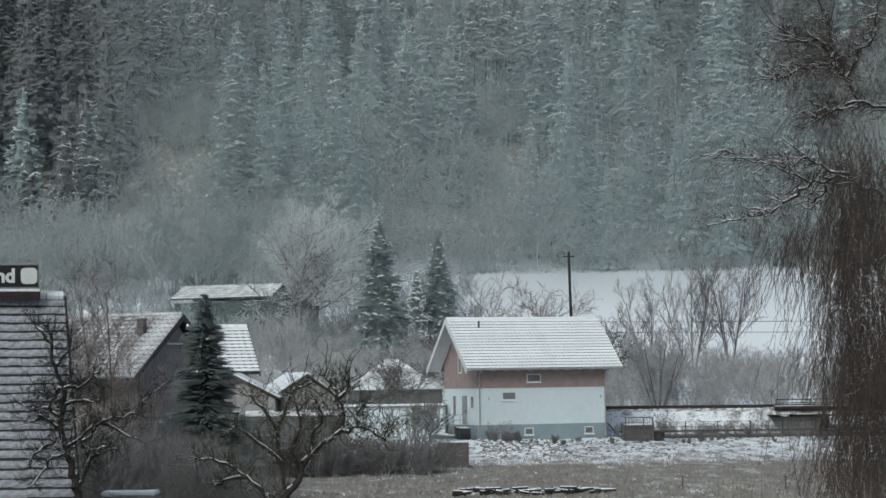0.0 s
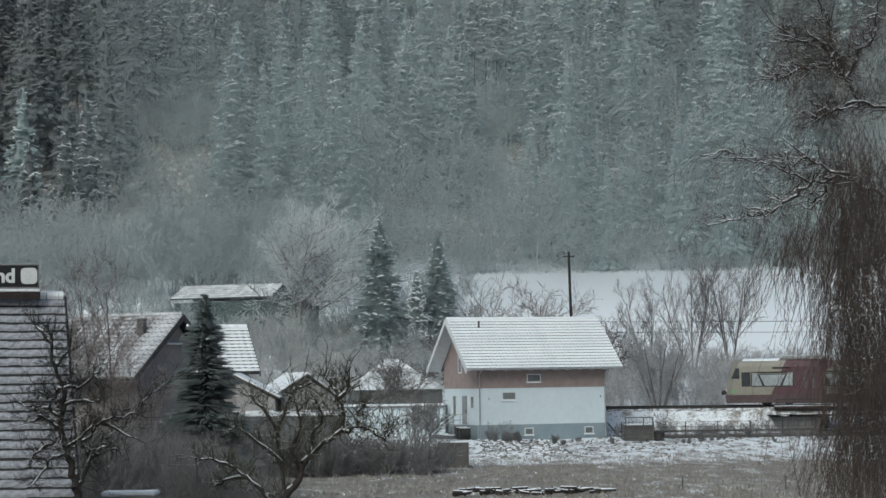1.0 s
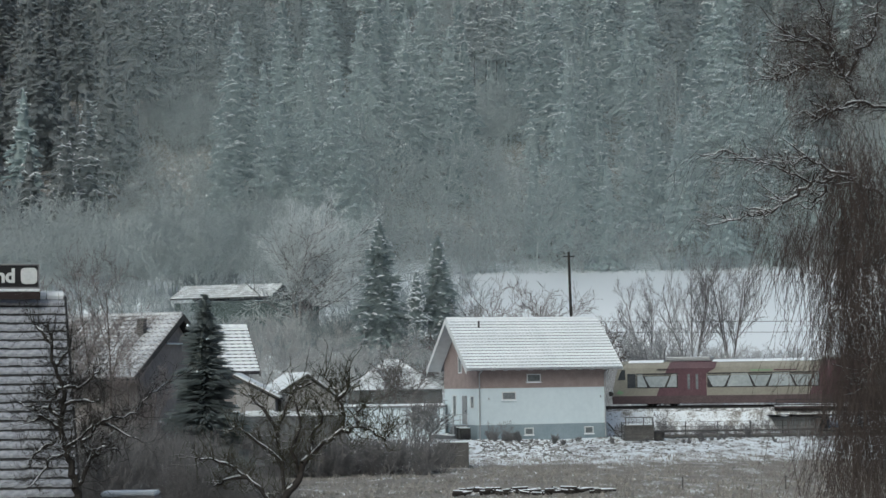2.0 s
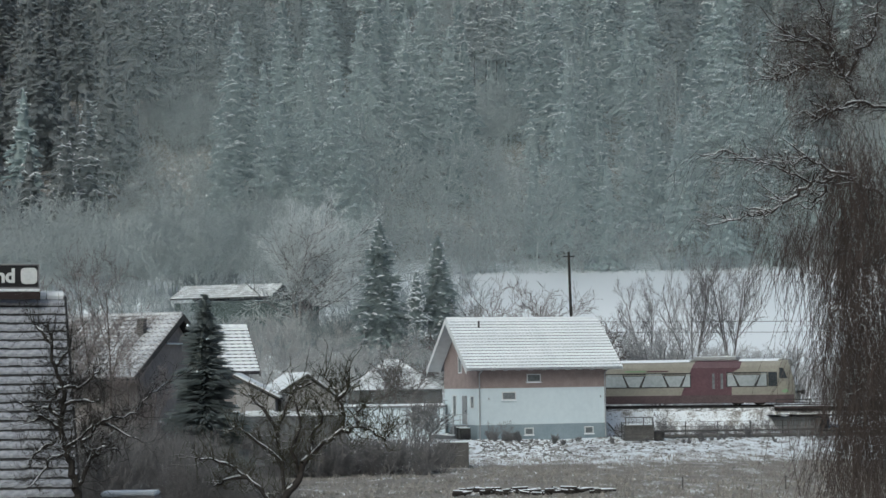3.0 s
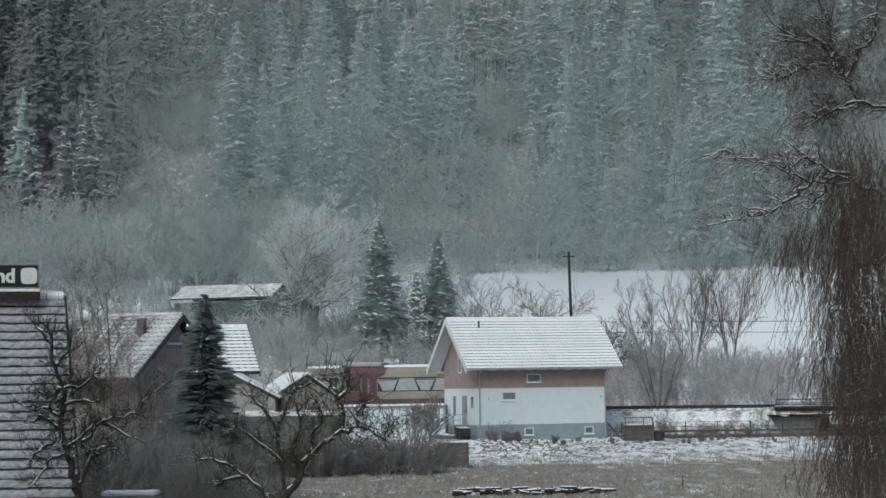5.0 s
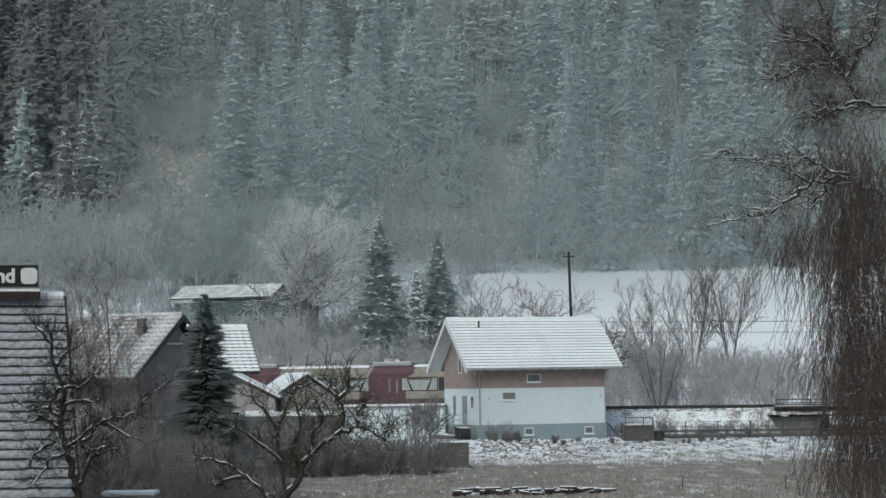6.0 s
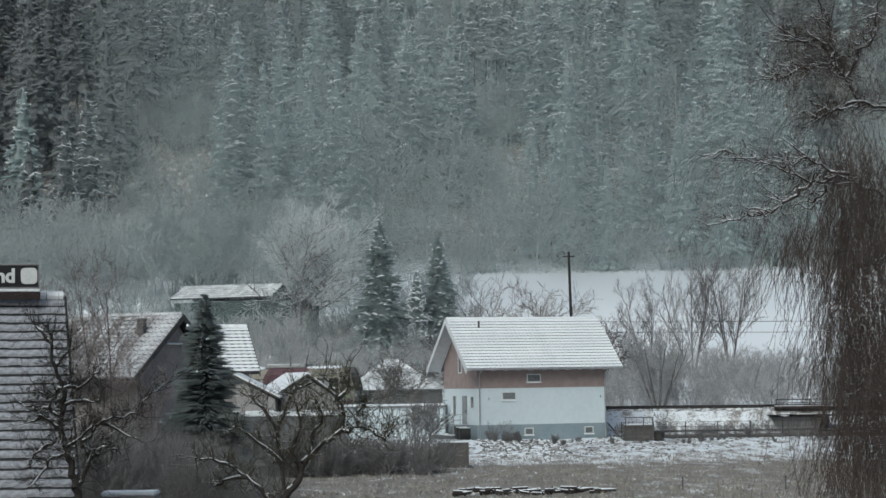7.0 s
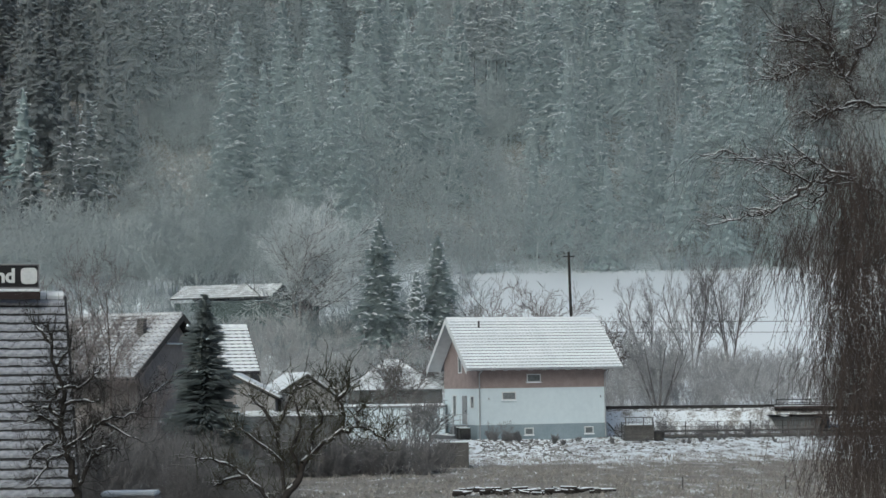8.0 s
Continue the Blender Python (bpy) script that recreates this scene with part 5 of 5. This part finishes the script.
def conifers():
    conifer("spruce", on_ground(-9.43, 82), 71, 8.45, 2.35, "dark garden spruce with little snow", NEEDLE_DARK, 6500, laden=0.006, tuft=0.24, slim=0.45, drop=0.35, whorls=19)
    conifer("spruce", on_ground(-7.3, 240), 72, 17.0, 4.9, "large spruce with snow on its branches", NEEDLE_MID, 1100, "spruces by the village", laden=0.22, tuft=0.62)
    conifer("spruce", on_ground(-0.6, 243), 73, 14.2, 4.0, "spruce with bushy snow-dusted top", NEEDLE_MID, 900, "spruces by the village", laden=0.25, tuft=0.6)
    conifer("spruce", on_ground(-3.2, 240), 74, 10.8, 2.3, "smaller spruce heavy with snow", NEEDLE_MID, 600, "spruces by the village", laden=0.95, tuft=0.6)


def shrubs():
    rng = random.Random(8)
    shapes = [tubes(limbs(200 + k, 2.6, 0.03, 3, (5, 5), (38, 48), (0.6, 0.6), 0.16, 0.18, 0.08, 3, stems=4, stem_spread=40, min_r=0.015, coarse=True), 3) for k in range(5)]
    # frosty thicket behind the track
    pl = []
    for _ in range(230):
        x = rng.uniform(12, 46)
        y = rng.uniform(176, 214)
        pl.append((x, y, float(ground_height(x, y)) - 0.1, rng.uniform(0, 6.28), rng.uniform(0.75, 1.35), rng.randrange(5)))
    scattered("thicket", shapes, pl, FROST_DIM, "frosty grey thicket beyond the railway", "shrubs")
    pl = []
    for _ in range(210):
        x = rng.uniform(-55, 3)
        y = rng.uniform(226, 305)
        if -33 < x < -13 and 249 < y < 264:
            continue
        pl.append((x, y, float(ground_height(x, y)) - 0.1, rng.uniform(0, 6.28), rng.uniform(1.0, 2.1), rng.randrange(5)))
    for _ in range(55):
        x, y = rng.uniform(-33, -11), rng.uniform(244, 251)
        pl.append((x, y, float(ground_height(x, y)) - 0.1, rng.uniform(0, 6.28), rng.uniform(1.05, 1.6), rng.randrange(5)))
    scattered("thicket", shapes, pl, FROST, "hoar-frosted scrub at the foot of the wood", "shrubs")
    pl = []
    for _ in range(60):
        x, y = rng.uniform(-29, -11), rng.uniform(218, 246)
        pl.append((x, y, float(ground_height(x, y)) - 0.1, rng.uniform(0, 6.28), rng.uniform(1.0, 1.9), rng.randrange(5)))
    for _ in range(170):
        x = rng.uniform(-30, 1.5)
        y = rng.uniform(222, 240) if x > -11 else rng.uniform(196, 240)
        pl.append((x, y, float(ground_height(x, y)) - 0.1, rng.uniform(0, 6.28), rng.uniform(0.8, 1.6), rng.randrange(5)))
    scattered("scrub", shapes, pl, BARETWIG, "grey leafless scrub between the gardens", "shrubs")
    pl = []
    for _ in range(110):
        x = rng.uniform(-75, 75)
        y = rng.uniform(324, 334)
        pl.append((x, y, float(ground_height(x, y)) - 0.2, rng.uniform(0, 6.28), rng.uniform(1.2, 3.4), rng.randrange(5)))
    scattered("undergrowth", shapes, pl, FROST_DIM, "frosty leafless undergrowth along the wood's edge", "shrubs")
    pl = []
    for _ in range(80):
        x = rng.uniform(12.5, 27)
        y = 157.5 - 0.3 * (x - 18) + rng.uniform(-1.5, 1.5)
        pl.append((x, y, float(ground_height(x, y)) - 0.05, rng.uniform(0, 6.28), rng.uniform(0.22, 0.42), rng.randrange(5)))
    scattered("weeds", shapes, pl, BAREGREY, "dry grey weeds at the foot of the embankment", "weeds")
    # dark hedge and garden scrub before the sheds and the house
    pl = []
    for _ in range(160):
        x = rng.uniform(-21, -0.2)
        y = rng.uniform(109, 114)
        k = np.interp(x, [-21, -12, -5, 0], [1.25, 1.15, 0.85, 0.72]) * rng.uniform(0.75, 1.05)
        pl.append((x, y, float(ground_height(x, y)) - 0.1, rng.uniform(0, 6.28), k, rng.randrange(5)))
    scattered("hedge", shapes, pl, HEDGE, "tall dark leafless hedge across the gardens", "hedge")
    fine = [tubes(limbs(220 + k, 2.6, 0.022, 3, (8, 6), (36, 46), (0.55, 0.55), 0.16, 0.18, 0.08, 3, stems=8, stem_spread=40, min_r=0.006, coarse=True), 3) for k in range(3)]
    pl = []
    for _ in range(60):
        x = rng.uniform(-12.6, -5.8)
        y = rng.uniform(70, 79)
        pl.append((x, y, float(ground_height(x, y)) - 0.1, rng.uniform(0, 6.28), np.interp(x, [-12, -8.5, -6], [1.25, 1.0, 0.5]) * rng.uniform(0.75, 1.1), rng.randrange(3)))
    scattered("hedge", fine, pl, HEDGE, "dense dark bare bushes before the village house", "hedge")
    for x, y, k in ((-1.2, 151.4, 1.05), (-2.1, 151.2, 1.15), (-3.0, 151.5, 1.0), (-0.9, 152.5, 0.95), (-1.6, 152.5, 1.15), (-2.6, 152.0, 1.1), (-3.6, 152.3, 0.8), (3.6, 153.0, 0.5), (4.6, 153.2, 0.45), (15.9, 152.6, 0.7)):
        ob = new("shrub", mesh_of("shrub", *shapes[int(x) % 5], HEDGE))
        ob.matrix_basis = on_ground(x, y, x * 40) @ Matrix.Diagonal((k, k, k, 1))
        tagged(ob, "bare leafless shrub by the house", "shrub", "shrubs by the house")
    dense = [tubes(limbs(240 + k, 0.9, 0.03, 3, (6, 5), (40, 45), (0.5, 0.5), 0.18, 0.2, 0.05, 3, stems=9, stem_spread=30, min_r=0.016, coarse=True), 3) for k in range(2)]
    spots = [(rng.uniform(2.5, 28), rng.uniform(143.5, 151), rng.uniform(0.22, 0.5)) for _ in range(26)]
    spots += [(rng.uniform(2.8, 5.5), rng.uniform(148, 152), rng.uniform(0.4, 0.9)) for _ in range(9)]
    # small dark evergreen shrubs set along the snowy border
    for x, y, h in ((7.6, 146, 0.75), (11.6, 146, 0.55), (17.9, 147, 0.95), (21.6, 149, 1.05), (19.9, 148.6, 0.5), (24.9, 148, 0.5), (26.2, 147.5, 0.6), (16.6, 146, 0.4), (23.0, 147, 0.35), (9.4, 150.5, 0.35), *spots):
        ob = new("dwarf_shrub", mesh_of("dwarf_shrub", *dense[int(x) % 2], HEDGE))
        ob.matrix_basis = on_ground(x, y, x * 50) @ Matrix.Diagonal((h * 0.9, h * 0.8, h, 1))
        tagged(ob, "small dark evergreen shrub in the snowy border", "shrub", "shrubs along the border")


def meadow():
    rng = np.random.default_rng(5)
    n = 48000
    y = 80 + 52 * rng.random(n) ** 1.3
    x = (rng.random(n) * 2 - 1) * y * 0.235
    keep = (np.sin(x * 0.8 + 3 * np.sin(y * 0.21)) + np.sin(y * 0.9) + rng.normal(0, 0.9, n)) > -0.4
    x, y = x[keep], y[keep]
    z = ground_height(x, y)
    h = rng.uniform(0.05, 0.20, len(x))
    a = rng.random(len(x)) * 6.28
    w = rng.uniform(0.02, 0.06, len(x))
    dx, dy = np.cos(a) * w, np.sin(a) * w
    lx, ly = rng.normal(0, 0.06, len(x)), rng.normal(0, 0.06, len(x))
    v = np.stack([np.stack([x - dx, y - dy, z - 0.02], 1), np.stack([x + dx, y + dy, z - 0.02], 1), np.stack([x + lx, y + ly, z + h], 1)], 1).reshape(-1, 3)
    ob = new("grass", mesh_of("grass", v, np.arange(len(v)).reshape(-1, 3), GRASS))
    tagged(ob, "tufts of dead winter grass poking through thin snow", "grass", kind="stuff")
    for x, hgt in ((10.13, 0.55), (14.56, 0.6)):
        p = thing("fence_post", on_ground(x, 90), "thin weathered wooden fence post", "post", "posts in the meadow")
        part("post", rod(bmesh.new(), (0, 0, -0.2), (0.02, 0, hgt), 0.035, 0.03, 7), WEATHERED, p)
    lg = thing("log_pile", on_ground(3.4, 88), "low row of dark logs in the meadow", "logs")
    rr = random.Random(2)
    for k in range(46):
        x = -3.2 + k * 0.138 + rr.uniform(-0.1, 0.1)
        y, z = rr.uniform(-0.4, 0.4), rr.uniform(0.02, 0.26)
        part("log", rod(bmesh.new(), (x, y, z), (x + rr.uniform(0.3, 0.8), y + rr.uniform(-0.4, 0.4), z + rr.uniform(-0.06, 0.08)), rr.uniform(0.06, 0.13), 0.06, 7), BARK, lg)
    b = thing("cart", pose(-9.05, 60, 0), "low covered trailer with snow on its top", "trailer")
    part("body", boxed(-0.8, 0.8, -0.6, 0.6, 0.5, 1.45, 0.05), DARKWALL, b)
    part("snow", boxed(-0.78, 0.78, -0.6, 0.6, 1.453, 1.58, 0.04), SNOW, b)
    for x in (-0.5, 0.5):
        for y in (-0.62, 0.52):
            part("wheel", rod(bmesh.new(), (x, y, 0.25), (x, y + 0.1, 0.25), 0.3, None, 16), DARKMETAL, b)


def bank_stones():
    """Stones and turf that poke through the snow on the railway bank."""
    rng = np.random.default_rng(9)
    n = 3600
    x = rng.uniform(11.5, 36, n)
    lo, hi = 153.5 - 0.15 * (x - 12.9), 168 - 0.36 * (x - 20) - 2.9
    y = lo + (hi - lo) * rng.random(n)
    keep = (np.sin(x * 1.7 + y) + np.sin(y * 2.3 - x * 0.6) + rng.normal(0, 1.0, n)) > -0.3
    x, y = x[keep], y[keep]
    z = ground_height(x, y)
    r = rng.uniform(0.03, 0.10, len(x))
    a = rng.random(len(x)) * 6.28
    v = [np.stack([x + r * np.cos(a + k * 1.571) * rng.uniform(0.6, 1.3, len(x)), y + r * np.sin(a + k * 1.571), z - 0.02], 1) for k in range(4)]
    v.append(np.stack([x, y, z + r * rng.uniform(0.5, 1.1, len(x))], 1))
    v = np.stack(v, 1).reshape(-1, 3)
    base = np.arange(len(x))[:, None, None] * 5
    f = (base + np.array([[[0, 1, 4], [1, 2, 4], [2, 3, 4], [3, 0, 4]]])).reshape(-1, 3)
    ob = new("stones", mesh_of("stones", v, f, CLOD))
    tagged(ob, "dark stones and turf showing through snow on the bank", "stones", kind="stuff")


def border_lumps():
    """Heaps of shovelled snow and dark clods on the border before the house."""
    rng = np.random.default_rng(14)
    for n, name, mat, small, big, label in ((520, "snow_lumps", SNOW, 0.05, 0.17, "lumpy shovelled snow along the border"), (1500, "clods", CLOD, 0.04, 0.15, "dark clods and stalks poking through the border snow")):
        x = np.concatenate([rng.uniform(1.5, 30, n // 2), rng.uniform(2.2, 8, n - n // 2)])
        y = 129 + 23 * rng.random(n) ** 0.7
        z = ground_height(x, y)
        r = rng.uniform(small, big, n)
        a = rng.random(n) * 6.28
        low = [np.stack([x + r * np.cos(a + k * 1.0472) * rng.uniform(0.7, 1.3, n), y + r * np.sin(a + k * 1.0472), z - 0.03], 1) for k in range(6)]
        mid = [np.stack([x + 0.6 * r * np.cos(a + k * 1.0472), y + 0.6 * r * np.sin(a + k * 1.0472), z + r * rng.uniform(0.25, 0.5, n)], 1) for k in range(6)]
        v = np.stack([*low, *mid, np.stack([x, y, z + r * 0.55], 1)], 1).reshape(-1, 3)
        tri = [[k, (k + 1) % 6, 6 + k] for k in range(6)] + [[(k + 1) % 6, 6 + (k + 1) % 6, 6 + k] for k in range(6)] + [[6 + k, 6 + (k + 1) % 6, 12] for k in range(6)]
        f = (np.arange(n)[:, None, None] * 13 + np.array([tri])).reshape(-1, 3)
        tagged(new(name, mesh_of(name, v, f, mat, True)), label, "snow" if mat is SNOW else "clods", kind="stuff")


def forest():
    rng = random.Random(12)
    sizes = [(22, 4.1), (27, 4.9), (31, 5.3), (18, 3.9), (25, 4.4), (29, 4.7), (15, 3.6), (24, 5.0)]
    grown = [far_spruce(100 + k, h, w, int(12 * h), (0.10, 0.22, 0.34, 0.06, 0.30, 0.18, 0.03, 0.14)[k], 0.42, 1.0) for k, (h, w) in enumerate(sizes)]
    shapes = [(g[0], g[1]) for g in grown]
    snows = [(g[2], g[3]) for g in grown]
    trunks = [tubes(np.array([(0, 0, -1.0, 0, 0, h * 0.62, 0.26, 0.10, 0)]), 6) for h, w in sizes]
    bare = [tubes(limbs(300 + k, 14, 0.2, 4, (13, 7, 4), (52, 46, 44), (0.50, 0.52, 0.6), 0.10, 0.16, 0.18, 4, stems=1, min_r=0.048, coarse=True), 3) for k in range(4)]
    glades = ((-47.0, 7.5, 322, 379, 384), (10.0, 4.2, 322, 376, 380))
    # old: spruces whose needles are dimmed for the vignette
    taken, pl, old, deep, pb, front = [], [], [], [], [], []
    for _ in range(9000):
        py = rng.uniform(326, 462)
        px = rng.uniform(-0.245, 0.245) * py
        if any((px - x) ** 2 + (py - y) ** 2 < 6.2 ** 2 for x, y in taken):
            continue
        taken.append((px, py))
        z = float(ground_height(px, py)) - 0.2
        turn, k = rng.uniform(0, 6.28), rng.uniform(0.8, 1.15)
        stand = math.sin(px * 0.085 + 1.3) + math.sin(py * 0.06 + px * 0.05 + 0.6) + rng.gauss(0, 0.35)
        if any(abs(px - c) < w and y0 < py < y1 for c, w, y0, y1, _y in glades):
            pb.append((px, py, z, turn, k * (0.5 if py > 345 else 0.75), rng.randrange(4)))
        elif (stand > 1.15 or rng.random() < 0.07) and px > -48:
            pb.append((px, py, z, turn, k, rng.randrange(4)))
        else:
            row = (px, py, z, turn, k, rng.randrange(8))
            # dimmer needles towards both flanks and over the crest, for the lens vignette
            edge_dim = max(-px * 1.35, px - 6) * 0.019 + (py - 400) * 0.013 + rng.gauss(0, 0.4)
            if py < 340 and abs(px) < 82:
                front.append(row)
            elif edge_dim > 0.72:
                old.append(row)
            elif rng.random() < 0.42:
                deep.append(row)
            else:
                pl.append(row)
    for rows, mat, label in ((pl, NEEDLE, "dense spruce forest dusted with snow up the hillside"), (old, NEEDLE_DIM, "grey spruces darkened for the lens vignette"), (deep, NEEDLE_DEEP, "darker blue-green spruces among the frosted ones")):
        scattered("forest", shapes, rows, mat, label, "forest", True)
        # dimmed stands carry bark grey in place of white snow
        scattered("forest_snow", snows, rows, TRUNKFAR if mat is NEEDLE_DIM else FARSNOW, "snow lying on the spruce branches", "snow")
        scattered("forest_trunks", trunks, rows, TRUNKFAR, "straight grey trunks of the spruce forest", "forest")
    for c, w, y0, y1, yp in glades:
        # frosted trees that also stand in for pale haze around the glade
        for _ in range(int(w * 4)):
            px, py = c + rng.uniform(-1.2, 1.2) * w, rng.uniform(y1 - 4, y1 + 4)
            pb.append((px, py, float(ground_height(px, py)) - 0.2, rng.uniform(0, 6.28), rng.uniform(0.4, 0.7), rng.randrange(4)))
        for k in range(6):
            x, y = c + (k / 5 - 0.5) * 1.6 * w + rng.uniform(-0.6, 0.6), yp + rng.uniform(0, 4)
            t = thing("pine", on_ground(x, y, 40 * k), "tall pine with a long bare trunk", "conifer", "pines at the glades")
            v, f, sv, sf = far_spruce(400 + k, 27, 3.4, 240, 0.55, 0.4)
            part("trunk", rod(bmesh.new(), (0, 0, -1), (0.3, 0, 24), 0.24, 0.08, 8), BARK_WET, t)
            part("crown", mesh_of("crown", v, f, NEEDLE_DIM), None, t)
            tagged(part("snow", mesh_of("snow", sv, sf, FARSNOW), None, t), kind="stuff")
    for _ in range(115):
        px, py = rng.uniform(-78, -20), rng.uniform(292, 328)
        pb.append((px, py, float(ground_height(px, py)) - 0.2, rng.uniform(0, 6.28), rng.uniform(0.5, 0.85), rng.randrange(4)))
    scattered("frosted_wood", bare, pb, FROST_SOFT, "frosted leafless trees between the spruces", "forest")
    cm = [[mesh_of("crown", v, f, mat, True) for v, f in shapes] for mat in (NEEDLE, NEEDLE_DIM)]
    tm = [mesh_of("trunk", v, f, TRUNKFAR) for v, f in trunks]
    sm = [mesh_of("snow", v, f, FARSNOW) for v, f in snows]
    for x, y, z, a, k, i in front:
        t = thing("spruce", Matrix.Translation((x, y, z)) @ Matrix.Rotation(a, 4, "Z") @ Matrix.Diagonal((k, k, k, 1)), "tall spruce dusted with snow at the wood's edge", "conifer", "spruces at the wood's edge")
        part("trunk", tm[i], None, t)
        # the west end gets vignette-dimmed crowns as well
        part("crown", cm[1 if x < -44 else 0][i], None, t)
        tagged(part("snow", sm[i], None, t), kind="stuff")


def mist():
    """Haze built from many fine grains cut to camera view, before wood, over village."""
    rng = np.random.default_rng(21)

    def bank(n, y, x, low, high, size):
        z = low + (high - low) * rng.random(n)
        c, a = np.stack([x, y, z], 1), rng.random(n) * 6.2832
        # flat grains, turned roughly towards the camera
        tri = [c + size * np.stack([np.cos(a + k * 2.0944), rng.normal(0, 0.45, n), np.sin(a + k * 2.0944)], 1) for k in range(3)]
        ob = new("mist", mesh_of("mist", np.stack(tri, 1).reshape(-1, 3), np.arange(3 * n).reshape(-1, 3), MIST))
        tagged(ob, "grey grains standing in for winter haze within the view", "mist", kind="stuff")

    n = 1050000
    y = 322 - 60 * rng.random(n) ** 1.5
    # thickest mid-view, thinner towards its sides and top, where the lens darkens
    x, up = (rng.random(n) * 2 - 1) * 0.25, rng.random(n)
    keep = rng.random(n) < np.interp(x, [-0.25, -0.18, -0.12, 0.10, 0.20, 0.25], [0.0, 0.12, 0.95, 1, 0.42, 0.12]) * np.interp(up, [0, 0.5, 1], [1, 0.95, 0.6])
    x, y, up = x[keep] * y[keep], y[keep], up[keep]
    # lower and upper edges run along sight lines from the eye, 4.5 m up
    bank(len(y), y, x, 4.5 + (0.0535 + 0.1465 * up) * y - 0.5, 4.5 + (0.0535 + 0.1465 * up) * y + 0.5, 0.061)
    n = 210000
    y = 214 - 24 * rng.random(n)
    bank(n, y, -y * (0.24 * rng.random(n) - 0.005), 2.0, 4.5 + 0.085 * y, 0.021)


broadleaf_trees()
willow()
conifers()
shrubs()
meadow()
bank_stones()
border_lumps()
forest()
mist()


def motions():
    turn = Matrix.Rotation(math.atan2(SIN_T, -COS_T), 4, "Z") @ Matrix.Rotation(-math.atan(TRACK_GRADE * COS_T), 4, "Y")
    rows = []
    for t, nose_at in ((0.0, -12.5), (0.5, -7.73), (1.0, -2.75), (1.5, 1.46), (1.7, 3.4), (2.8, 14.98), (3.0, 16.8), (3.5, 20.93), (4.0, 25.77), (4.5, 30.25), (5.8, 42.44), (6.0, 44.42), (6.5, 48.89), (7.0, 54.16), (8.0, 63.56)):
        rows.append((t, Matrix.Translation(track_point(nose_at - 12.64)) @ turn))
    walk(RAILCAR, rows)


motions()
